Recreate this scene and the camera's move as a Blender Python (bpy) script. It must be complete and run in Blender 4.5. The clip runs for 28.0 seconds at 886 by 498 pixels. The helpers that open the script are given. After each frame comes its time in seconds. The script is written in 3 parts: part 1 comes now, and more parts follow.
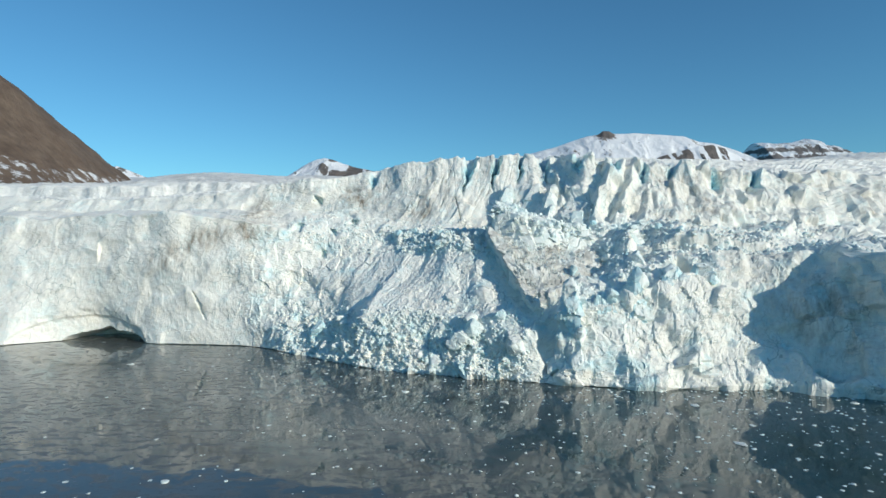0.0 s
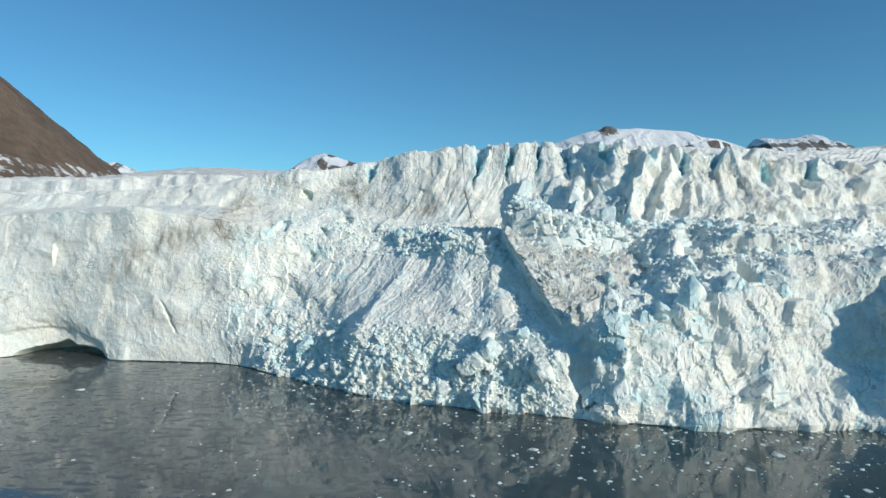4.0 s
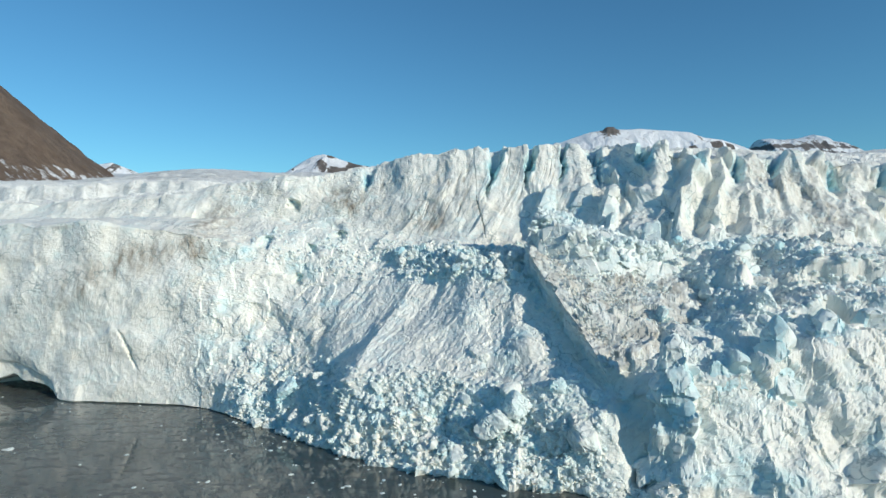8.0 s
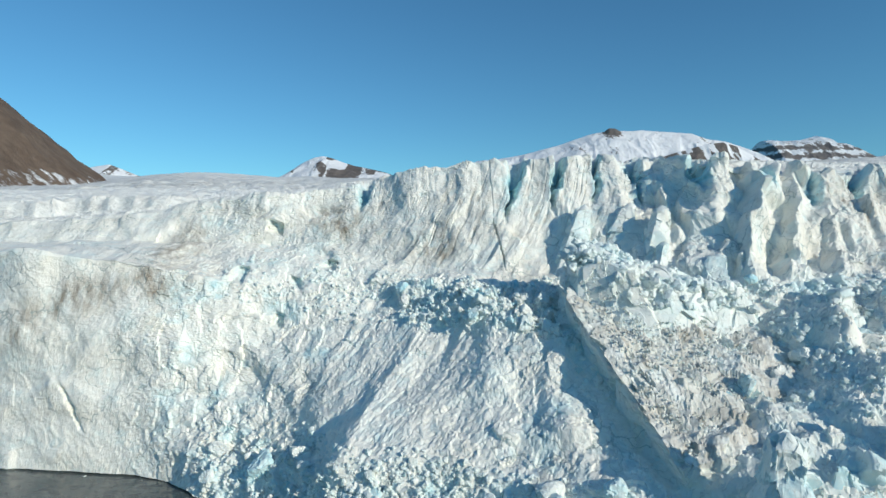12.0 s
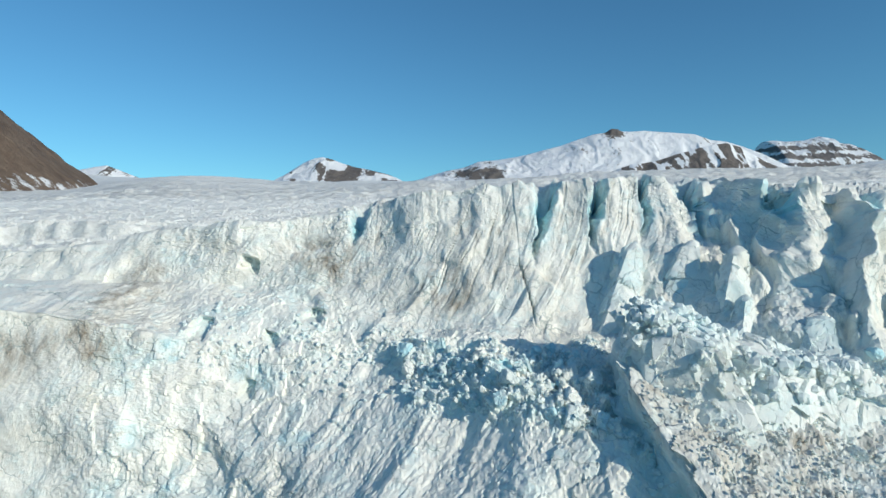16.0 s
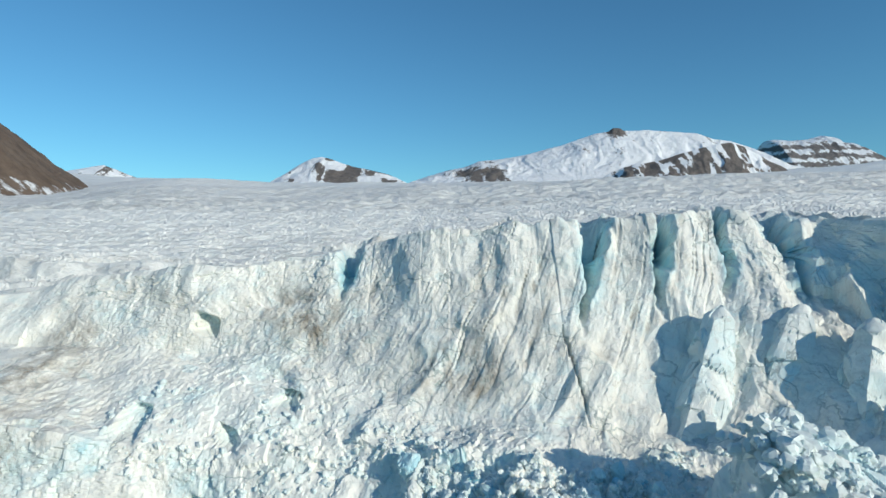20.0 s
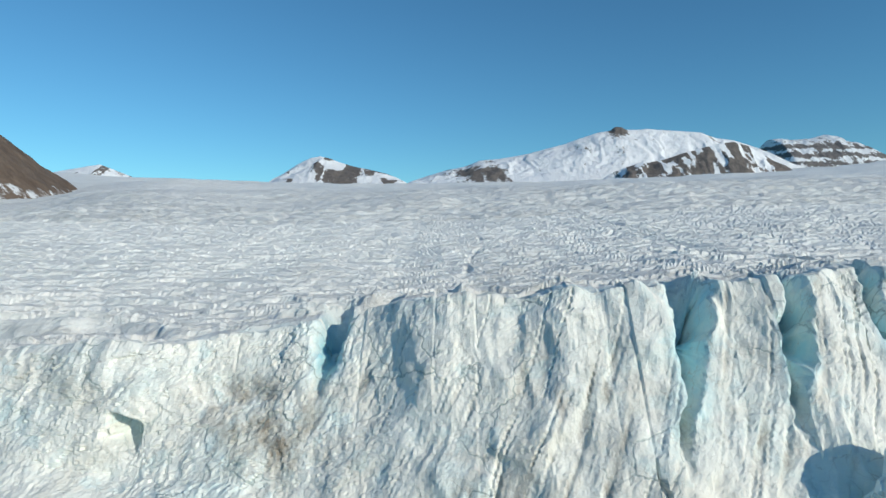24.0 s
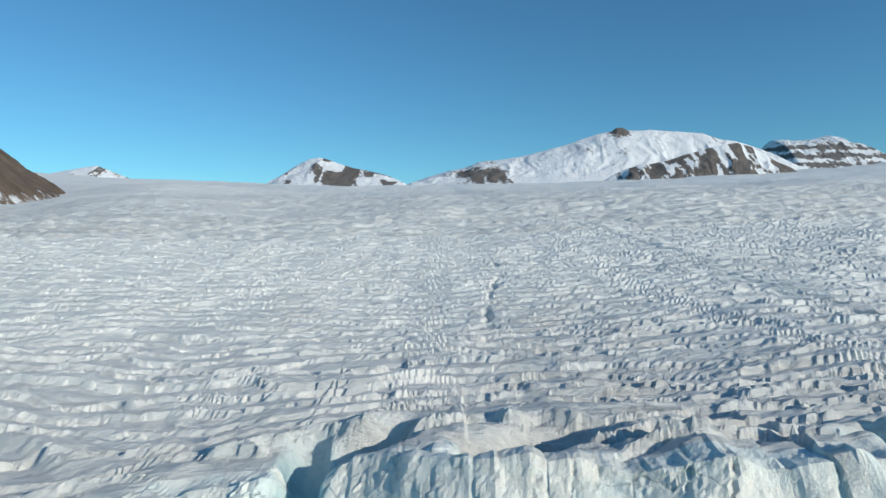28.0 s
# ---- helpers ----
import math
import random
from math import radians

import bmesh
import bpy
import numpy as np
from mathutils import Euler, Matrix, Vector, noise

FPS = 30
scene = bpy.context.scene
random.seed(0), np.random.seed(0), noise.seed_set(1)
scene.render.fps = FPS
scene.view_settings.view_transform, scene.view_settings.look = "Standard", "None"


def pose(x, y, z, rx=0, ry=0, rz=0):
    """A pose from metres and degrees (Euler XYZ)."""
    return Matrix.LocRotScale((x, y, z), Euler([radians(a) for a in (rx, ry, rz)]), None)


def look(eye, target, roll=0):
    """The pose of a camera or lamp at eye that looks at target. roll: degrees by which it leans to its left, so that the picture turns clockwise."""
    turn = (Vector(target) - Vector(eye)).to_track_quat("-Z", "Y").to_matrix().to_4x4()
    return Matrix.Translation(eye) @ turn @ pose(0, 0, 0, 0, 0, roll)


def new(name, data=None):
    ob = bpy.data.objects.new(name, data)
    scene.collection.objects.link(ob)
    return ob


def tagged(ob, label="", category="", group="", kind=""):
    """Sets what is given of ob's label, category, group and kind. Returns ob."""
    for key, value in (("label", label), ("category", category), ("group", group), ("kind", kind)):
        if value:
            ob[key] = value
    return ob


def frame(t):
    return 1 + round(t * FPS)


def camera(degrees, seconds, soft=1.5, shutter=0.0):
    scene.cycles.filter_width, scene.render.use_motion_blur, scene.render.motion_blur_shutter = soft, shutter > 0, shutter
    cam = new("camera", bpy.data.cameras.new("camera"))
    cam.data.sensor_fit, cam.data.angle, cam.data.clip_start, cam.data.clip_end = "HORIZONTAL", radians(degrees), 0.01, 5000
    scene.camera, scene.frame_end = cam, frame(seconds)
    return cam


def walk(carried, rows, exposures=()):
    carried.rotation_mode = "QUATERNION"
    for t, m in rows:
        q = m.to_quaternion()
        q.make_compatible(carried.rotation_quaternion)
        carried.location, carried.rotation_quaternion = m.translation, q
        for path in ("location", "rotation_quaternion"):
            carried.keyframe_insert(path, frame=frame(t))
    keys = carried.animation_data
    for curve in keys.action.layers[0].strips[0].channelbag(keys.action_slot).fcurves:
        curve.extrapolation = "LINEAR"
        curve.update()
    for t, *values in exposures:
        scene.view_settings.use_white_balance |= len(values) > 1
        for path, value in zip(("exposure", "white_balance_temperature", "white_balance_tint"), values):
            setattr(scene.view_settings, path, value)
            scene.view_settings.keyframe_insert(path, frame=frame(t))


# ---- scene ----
cam = camera(74.0, 28.0)
# seconds, eye, yaw, pitch, roll
PATH = [
    (0.0, -0.502, -0.382, 22.481, -0.306, -0.689, 0.13),
    (1.0, -0.826, 4.027, 22.443, -0.305, -0.859, 0.13),
    (2.0, -1.156, 8.438, 22.609, -0.304, -0.972, 0.13),
    (3.0, -1.492, 12.839, 22.943, -0.302, -1.04, 0.13),
    (4.0, -1.832, 17.219, 23.419, -0.299, -1.074, 0.13),
    (5.0, -2.175, 21.571, 24.016, -0.296, -1.081, 0.13),
    (6.0, -2.52, 25.894, 24.718, -0.293, -1.068, 0.13),
    (7.0, -2.866, 30.185, 25.515, -0.289, -1.044, 0.13),
    (8.0, -3.212, 34.447, 26.397, -0.285, -1.013, 0.13),
    (9.0, -3.557, 38.682, 27.358, -0.281, -0.98, 0.13),
    (10.0, -3.902, 42.897, 28.391, -0.276, -0.949, 0.13),
    (11.0, -4.246, 47.096, 29.49, -0.272, -0.922, 0.13),
    (12.0, -4.589, 51.288, 30.65, -0.268, -0.903, 0.13),
    (13.0, -4.93, 55.48, 31.861, -0.265, -0.891, 0.13),
    (14.0, -5.269, 59.68, 33.117, -0.261, -0.889, 0.13),
    (15.0, -5.608, 63.895, 34.406, -0.258, -0.897, 0.13),
    (16.0, -5.945, 68.131, 35.719, -0.256, -0.914, 0.13),
    (17.0, -6.282, 72.396, 37.044, -0.255, -0.938, 0.13),
    (18.0, -6.62, 76.692, 38.368, -0.254, -0.97, 0.13),
    (19.0, -6.958, 81.024, 39.679, -0.254, -1.007, 0.13),
    (20.0, -7.297, 85.392, 40.965, -0.255, -1.047, 0.13),
    (21.0, -7.64, 89.794, 42.217, -0.257, -1.087, 0.13),
    (22.0, -7.986, 94.225, 43.425, -0.261, -1.126, 0.13),
    (23.0, -8.337, 98.679, 44.588, -0.265, -1.159, 0.13),
    (24.0, -8.695, 103.144, 45.704, -0.271, -1.185, 0.13),
    (25.0, -9.061, 107.604, 46.781, -0.279, -1.199, 0.13),
    (26.0, -9.436, 112.042, 47.835, -0.288, -1.2, 0.13),
    (27.0, -9.823, 116.432, 48.89, -0.299, -1.183, 0.13),
    (28.0, -10.222, 120.746, 49.983, -0.311, -1.145, 0.13),
]
walk(cam, [(t, pose(x, y, z, 90 + pitch, roll, yaw)) for t, x, y, z, yaw, pitch, roll in PATH])

# ---- light ----
SUN_AZ, SUN_EL = 130.0, 21.0        # degrees clockwise from +y, degrees up
world = bpy.data.worlds.new("world")
scene.world = world
world.use_nodes = True
wn = world.node_tree
sky = wn.nodes.new("ShaderNodeTexSky")
sky.sky_type = "NISHITA"
sky.sun_disc = False
sky.sun_elevation, sky.sun_rotation = radians(SUN_EL), radians(SUN_AZ)
sky.altitude, sky.air_density, sky.dust_density, sky.ozone_density = 200, 1.0, 0.0, 3.0
wn.nodes["Background"].inputs["Strength"].default_value = 0.108
clear = wn.nodes.new("ShaderNodeMix")              # dry polar air: a little less red than the model's
clear.data_type, clear.blend_type = "RGBA", "MULTIPLY"
clear.inputs["Factor"].default_value, clear.inputs["B"].default_value = 1.0, (0.48, 0.91, 1.03, 1)
wn.links.new(sky.outputs["Color"], clear.inputs["A"])
wn.links.new(clear.outputs["Result"], wn.nodes["Background"].inputs["Color"])
sun = new("sun", bpy.data.lights.new("sun", "SUN"))
sun.data.energy, sun.data.angle, sun.data.color = 3.42, radians(0.5), (1.0, 0.94, 0.80)
a, e = radians(SUN_AZ), radians(SUN_EL)
SUN_WAY = Vector((math.sin(a) * math.cos(e), math.cos(a) * math.cos(e), math.sin(e)))
sun.matrix_world = look(SUN_WAY * 500, (0, 0, 0))
scene.view_settings.exposure = 0.0


# ---- noise over arrays of points ----
def hash3(i, j, k, seed):
    h = (i.astype(np.uint32) * np.uint32(374761393) + j.astype(np.uint32) * np.uint32(668265263)
         + k.astype(np.uint32) * np.uint32(2147483647) + np.uint32(seed * 974711 + 12345))
    h = (h ^ (h >> np.uint32(13))) * np.uint32(1274126177)
    h = (h ^ (h >> np.uint32(16))) * np.uint32(2246822519)
    return h ^ (h >> np.uint32(15))


def unit(h):
    return (h & np.uint32(0xFFFFFF)).astype(np.float32) / np.float32(0xFFFFFF)


def value(p, seed=0):
    """Smooth noise from -1 to 1."""
    c = np.floor(p).astype(np.int64)
    f = (p - c).astype(np.float32)
    f = f * f * f * (f * (f * 6 - 15) + 10)
    out = 0
    for a in (0, 1):
        for b in (0, 1):
            for d in (0, 1):
                w = (f[..., 0] if a else 1 - f[..., 0]) * (f[..., 1] if b else 1 - f[..., 1]) * (f[..., 2] if d else 1 - f[..., 2])
                out = out + w * unit(hash3(c[..., 0] + a, c[..., 1] + b, c[..., 2] + d, seed))
    return out * 2 - 1


def fbm(p, octaves=4, seed=0, rough=0.5):
    out, amp, tot = 0, 1.0, 0.0
    for o in range(octaves):
        out, tot = out + amp * value(p * 2.03 ** o + 17.3 * o, seed + o), tot + amp
        amp *= rough
    return out / tot


def ridged(p, octaves=3, seed=0):
    out, amp, tot = 0, 1.0, 0.0
    for o in range(octaves):
        out, tot = out + amp * (1 - np.abs(value(p * 2.1 ** o + 9.1 * o, seed + o)) * 2), tot + amp
        amp *= 0.5
    return out / tot


def facets(p, seed=0, tilt=1.0, step=0.5):
    """Broken plates: each cell is a tilted flat facet at a level of its own. Also a random number for each cell."""
    c = np.floor(p - 0.5).astype(np.int64)
    best = np.full(p.shape[:-1], 9e9, np.float32)
    val, rnd = np.zeros_like(best), np.zeros_like(best)
    for a in (0, 1):
        for b in (0, 1):
            for d in (0, 1):
                i, j, k = c[..., 0] + a, c[..., 1] + b, c[..., 2] + d
                h = [unit(hash3(i, j, k, seed * 7 + n)) for n in range(4)]
                off = [p[..., 0] - i - 0.5 - 0.8 * (h[0] - 0.5), p[..., 1] - j - 0.5 - 0.8 * (h[1] - 0.5), p[..., 2] - k - 0.5 - 0.8 * (h[2] - 0.5)]
                dist = off[0] ** 2 + off[1] ** 2 + off[2] ** 2
                near = dist < best
                lean = (h[1] - 0.5) * off[0] + (h[2] - 0.5) * off[1] + (h[0] - 0.5) * off[2]
                val = np.where(near, step * (h[3] - 0.5) + tilt * 2 * lean, val)
                rnd = np.where(near, h[3], rnd)
                best = np.minimum(best, dist)
    return val, rnd


def plates(p, seed=0, tilt=1.0, step=0.5, crisp=16.0):
    """As facets, but neighbouring plates meet in a short ramp."""
    c = np.floor(p - 0.5).astype(np.int64)
    total, val = np.zeros(p.shape[:-1], np.float32), np.zeros(p.shape[:-1], np.float32)
    for a in (0, 1):
        for b in (0, 1):
            for d in (0, 1):
                i, j, k = c[..., 0] + a, c[..., 1] + b, c[..., 2] + d
                h = [unit(hash3(i, j, k, seed * 7 + n)) for n in range(4)]
                off = [p[..., 0] - i - 0.5 - 0.8 * (h[0] - 0.5), p[..., 1] - j - 0.5 - 0.8 * (h[1] - 0.5), p[..., 2] - k - 0.5 - 0.8 * (h[2] - 0.5)]
                w = np.exp(-crisp * (off[0] ** 2 + off[1] ** 2 + off[2] ** 2)) + 1e-9
                val += w * (step * (h[3] - 0.5) + tilt * 2 * ((h[1] - 0.5) * off[0] + (h[2] - 0.5) * off[1] + (h[0] - 0.5) * off[2]))
                total += w
    return val / total


def on(mask, shape, *arrays):
    """The values of shape(*arrays) where the mask holds, and 0 elsewhere."""
    sel = mask > 1e-4
    got = shape(*[a[sel] for a in arrays])
    many = got if isinstance(got, tuple) else (got,)
    out = [np.zeros(mask.shape, np.float32) for _ in many]
    for o, g in zip(out, many):
        o[sel] = g
    return tuple(out) if isinstance(got, tuple) else out[0]


def step01(x, a, b):
    t = np.clip((x - a) / (b - a), 0, 1)
    return t * t * (3 - 2 * t)


def spot(x, z, cx, cz, rx, rz):
    return np.exp(-((x - cx) / rx) ** 2 - ((z - cz) / rz) ** 2)


# ---- meshes ----
def grid_mesh(name, P, material, attrs=(), smooth=True):
    """A sheet from an array of rows x columns x 3."""
    n, m = P.shape[:2]
    idx = np.arange(n * m).reshape(n, m)
    quads = np.stack([idx[:-1, :-1], idx[:-1, 1:], idx[1:, 1:], idx[1:, :-1]], -1).reshape(-1, 4)
    me = bpy.data.meshes.new(name)
    me.vertices.add(n * m)
    me.vertices.foreach_set("co", P.astype(np.float32).ravel())
    me.loops.add(quads.size)
    me.loops.foreach_set("vertex_index", quads.astype(np.int32).ravel())
    me.polygons.add(len(quads))
    me.polygons.foreach_set("loop_start", np.arange(0, quads.size, 4, dtype=np.int32))
    me.polygons.foreach_set("loop_total", np.full(len(quads), 4, np.int32))
    me.polygons.foreach_set("use_smooth", np.full(len(quads), smooth))
    for key, data in attrs:
        me.attributes.new(key, "FLOAT", "POINT").data.foreach_set("value", data.astype(np.float32).ravel())
    me.update(calc_edges=True)
    me.materials.append(material)
    return me


def normals(P):
    du, dv = np.gradient(P, axis=1), np.gradient(P, axis=0)
    n = np.cross(du, dv)
    return n / np.maximum(np.linalg.norm(n, axis=-1, keepdims=True), 1e-6)


def soft(a, k):
    """A running mean along a line of numbers."""
    pad = np.pad(a, k, mode="edge")
    return np.convolve(pad, np.hanning(2 * k + 3)[1:-1] / np.hanning(2 * k + 3)[1:-1].sum(), "valid")


# ---- materials ----
def material(name):
    m = bpy.data.materials.new(name)
    m.use_nodes = True
    t = m.node_tree
    return m, t, t.nodes["Principled BSDF"]


def node(t, kind, **sets):
    n = t.nodes.new(kind)
    for key, v in sets.items():
        n.inputs[key].default_value = v
    return n


def noise_node(t, co, scale, detail=6.0, rough=0.6):
    n = node(t, "ShaderNodeTexNoise", Scale=scale, Detail=detail, Roughness=rough)
    t.links.new(co, n.inputs["Vector"])
    return n.outputs["Fac"]


def ramp(t, fac, stops):
    r = t.nodes.new("ShaderNodeValToRGB")
    while len(r.color_ramp.elements) < len(stops):
        r.color_ramp.elements.new(0.5)
    for el, (pos, col) in zip(r.color_ramp.elements, stops):
        el.position, el.color = pos, (*col, 1) if len(col) == 3 else col
    t.links.new(fac, r.inputs["Fac"])
    return r.outputs["Color"]


def mix(t, fac, a, b, how="MIX"):
    m = t.nodes.new("ShaderNodeMix")
    m.data_type, m.blend_type = "RGBA", how
    for sock, v in ((m.inputs["Factor"], fac), (m.inputs["A"], a), (m.inputs["B"], b)):
        if isinstance(v, bpy.types.NodeSocket):
            t.links.new(v, sock)
        elif isinstance(v, (int, float)):
            sock.default_value = v
        else:
            sock.default_value = (*v, 1)
    return m.outputs["Result"]


def maths(t, op, a, b=0.0, clamp=False):
    m = t.nodes.new("ShaderNodeMath")
    m.operation, m.use_clamp = op, clamp
    for sock, v in zip(m.inputs, (a, b)):
        if isinstance(v, bpy.types.NodeSocket):
            t.links.new(v, sock)
        else:
            sock.default_value = v
    return m.outputs[0]


def stretched(t, co, scale, turn=(0, 0, 0)):
    m = t.nodes.new("ShaderNodeMapping")
    m.inputs["Scale"].default_value, m.inputs["Rotation"].default_value = scale, [radians(v) for v in turn]
    t.links.new(co, m.inputs["Vector"])
    return m.outputs["Vector"]


def bump(t, bsdf, height, strength, distance):
    b = node(t, "ShaderNodeBump", Strength=strength, Distance=distance)
    t.links.new(height, b.inputs["Height"])
    t.links.new(b.outputs["Normal"], bsdf.inputs["Normal"])


def attr(t, name):
    a = t.nodes.new("ShaderNodeAttribute")
    a.attribute_name = name
    return a.outputs["Fac"]


def place(t):
    return t.nodes.new("ShaderNodeNewGeometry").outputs["Position"]


def ice_material(name, white, blue, dirt, fine=1.0):
    """Weathered glacier ice: white crust, blue for new breaks and for painted cleft shade, brown silt in streaks; masks
    come with the mesh.
    """
    m, t, b = material(name)
    co = place(t)
    big, mid, small = noise_node(t, co, 0.12), noise_node(t, co, 0.9), noise_node(t, stretched(t, co, (1.0, 1.0, 0.6), (12, 18, 0)), 3.2, 9.0, 0.68)
    base = mix(t, ramp(t, mid, ((0.3, (0, 0, 0)), (0.75, (1, 1, 1)))), white, tuple(c * k for c, k in zip(white, (0.93, 0.96, 0.97))))
    tone = noise_node(t, stretched(t, co, (1, 1, 1.4), (0, 25, 0)), 0.16, 9.0, 0.66)
    base = mix(t, ramp(t, tone, ((0.34, (0.45,) * 3), (0.48, (0, 0, 0)))), base, tuple(c * k for c, k in zip(white, (0.90, 0.87, 0.80))))
    base = mix(t, ramp(t, tone, ((0.52, (0, 0, 0)), (0.68, (0.75,) * 3))), base, tuple(c * k for c, k in zip(white, (0.84, 0.98, 1.03))))
    fresh_and_shade_blue = maths(t, "MULTIPLY", attr(t, "fresh_and_shade_blue"), ramp(t, noise_node(t, co, 0.5), ((0.35, (0.32,) * 3), (0.62, (1, 1, 1)))))
    base = mix(t, fresh_and_shade_blue, base, blue)
    streak = noise_node(t, stretched(t, co, (0.8, 0.8, 0.22)), 0.9, 7.0, 0.7)
    silt = maths(t, "MULTIPLY", attr(t, "dirt"), ramp(t, streak, ((0.36, (0, 0, 0)), (0.66, (1, 1, 1)))))
    thin = maths(t, "MULTIPLY", ramp(t, noise_node(t, stretched(t, co, (0.5, 0.5, 1.6), (20, 14, 0)), 0.55, 8.0, 0.72), ((0.55, (0, 0, 0)), (0.68, (1, 1, 1)))), 0.22)
    base = mix(t, thin, base, tuple(0.5 * w + 0.5 * d for w, d in zip(white, dirt)))
    base = mix(t, silt, base, dirt)
    crack = t.nodes.new("ShaderNodeTexVoronoi")
    crack.feature = "DISTANCE_TO_EDGE"
    crack.inputs["Scale"].default_value = 0.22
    bend = t.nodes.new("ShaderNodeVectorMath")
    bend.operation = "MULTIPLY_ADD"
    nz = node(t, "ShaderNodeTexNoise", Scale=0.35, Detail=5.0)
    t.links.new(co, nz.inputs["Vector"])
    bend.inputs[1].default_value = (5, 5, 5)
    t.links.new(nz.outputs["Color"], bend.inputs[0])
    t.links.new(co, bend.inputs[2])
    t.links.new(bend.outputs[0], crack.inputs["Vector"])
    split = maths(t, "MULTIPLY", ramp(t, crack.outputs["Distance"], ((0.0, (1, 1, 1)), (0.026, (0, 0, 0)))), ramp(t, big, ((0.44, (0, 0, 0)), (0.60, (0.7,) * 3))))
    base = mix(t, split, base, tuple(0.25 * c + 0.45 * d for c, d in zip(blue, dirt)))
    # thin silty veins, finer than the cracks and running another way
    vein = t.nodes.new("ShaderNodeTexVoronoi")
    vein.feature = "DISTANCE_TO_EDGE"
    vein.inputs["Scale"].default_value = 0.55
    t.links.new(stretched(t, bend.outputs[0], (1.0, 1.0, 0.55), (0, 38, 0)), vein.inputs["Vector"])
    thread = maths(t, "MULTIPLY", ramp(t, vein.outputs["Distance"], ((0.0, (1, 1, 1)), (0.035, (0, 0, 0)))), ramp(t, mid, ((0.46, (0, 0, 0)), (0.62, (0.55,) * 3))))
    base = mix(t, thread, base, tuple(0.3 * w + 0.55 * d for w, d in zip(white, dirt)))
    t.links.new(base, b.inputs["Base Color"])
    b.inputs["Roughness"].default_value = 0.55
    b.inputs["IOR"].default_value = 1.31
    bump(t, b, maths(t, "SUBTRACT", maths(t, "ADD", maths(t, "MULTIPLY", small, 0.9), maths(t, "MULTIPLY", mid, 0.35)), maths(t, "MULTIPLY", split, 0.4)), 1.0, 0.13 * fine)
    return m


ICE = ice_material("glacier_ice", (0.93, 0.915, 0.85), (0.26, 0.68, 0.80), (0.30, 0.255, 0.20))
BLOCK_ICE = ice_material("broken_ice", (0.915, 0.915, 0.865), (0.40, 0.75, 0.84), (0.33, 0.285, 0.23), 0.7)


def surface_material():
    """The glacier's weathered back: granular snow-ice, greyed by silt in long bands."""
    m, t, b = material("weathered_glacier_surface")
    co = place(t)
    band = noise_node(t, stretched(t, co, (1.0, 2.6, 1.0), (0, 0, 8)), 0.018, 8.0, 0.62)
    grain = noise_node(t, stretched(t, co, (0.22, 2.4, 0.6), (0, 0, 5)), 0.6, 10.0, 0.72)
    col = mix(t, ramp(t, band, ((0.35, (0, 0, 0)), (0.7, (1, 1, 1)))), (0.95, 0.95, 0.915), (0.88, 0.88, 0.845))
    col = mix(t, ramp(t, grain, ((0.5, (0, 0, 0)), (0.68, (0.6,) * 3))), col, (0.5, 0.49, 0.465))
    fleck = noise_node(t, stretched(t, co, (0.8, 1.5, 1.0)), 1.3, 9.0, 0.7)
    col = mix(t, ramp(t, fleck, ((0.50, (0, 0, 0)), (0.66, (0.4,) * 3))), col, (0.55, 0.575, 0.58))
    silt = maths(t, "MULTIPLY", attr(t, "dirt"), ramp(t, grain, ((0.38, (0, 0, 0)), (0.6, (1, 1, 1)))))
    col = mix(t, silt, col, (0.25, 0.23, 0.2))
    # blue painted into the clefts, standing in for their blue shade
    fresh_and_shade_blue = maths(t, "MULTIPLY", attr(t, "fresh_and_shade_blue"), 0.8)
    col = mix(t, fresh_and_shade_blue, col, (0.25, 0.65, 0.78))
    t.links.new(col, b.inputs["Base Color"])
    b.inputs["Roughness"].default_value = 0.65
    crisp = noise_node(t, stretched(t, co, (0.45, 1.6, 1.0), (0, 0, 6)), 2.6, 6.0, 0.7)
    bump(t, b, maths(t, "ADD", maths(t, "ADD", grain, maths(t, "MULTIPLY", fleck, 0.7)), maths(t, "MULTIPLY", crisp, 0.5)), 1.0, 0.35)
    return m


SURFACE = surface_material()


def rock_material(name, dark, light, snow, strata=0.0, size=1.0):
    """Frost-shattered rock with snow lying where the mesh says; strata lays level bands through it."""
    m, t, b = material(name)
    co = place(t)
    n = noise_node(t, co, 0.03 / size, 10.0, 0.68)
    gully = noise_node(t, stretched(t, co, (1, 1, 0.25)), 0.06 / size, 8.0, 0.7)
    col = mix(t, ramp(t, n, ((0.35, (0, 0, 0)), (0.68, (1, 1, 1)))), dark, light)
    col = mix(t, ramp(t, gully, ((0.45, (0, 0, 0)), (0.7, (0.7,) * 3))), col, tuple(c * 0.62 for c in dark))
    lie = maths(t, "ADD", attr(t, "snow"), maths(t, "MULTIPLY", maths(t, "SUBTRACT", gully, 0.5), 1.6))
    if strata:
        sep = t.nodes.new("ShaderNodeSeparateXYZ")
        t.links.new(co, sep.inputs[0])
        wave = maths(t, "SINE", maths(t, "ADD", maths(t, "MULTIPLY", sep.outputs["Z"], strata), maths(t, "MULTIPLY", n, 9.0)))
        lie = maths(t, "ADD", lie, maths(t, "MULTIPLY", wave, 0.26))
    t.links.new(mix(t, ramp(t, lie, ((0.42, (0, 0, 0)), (0.58, (1, 1, 1)))), col, snow), b.inputs["Base Color"])
    b.inputs["Roughness"].default_value = 0.9
    bump(t, b, maths(t, "ADD", n, gully), 0.9, 6.0 * size)
    return m


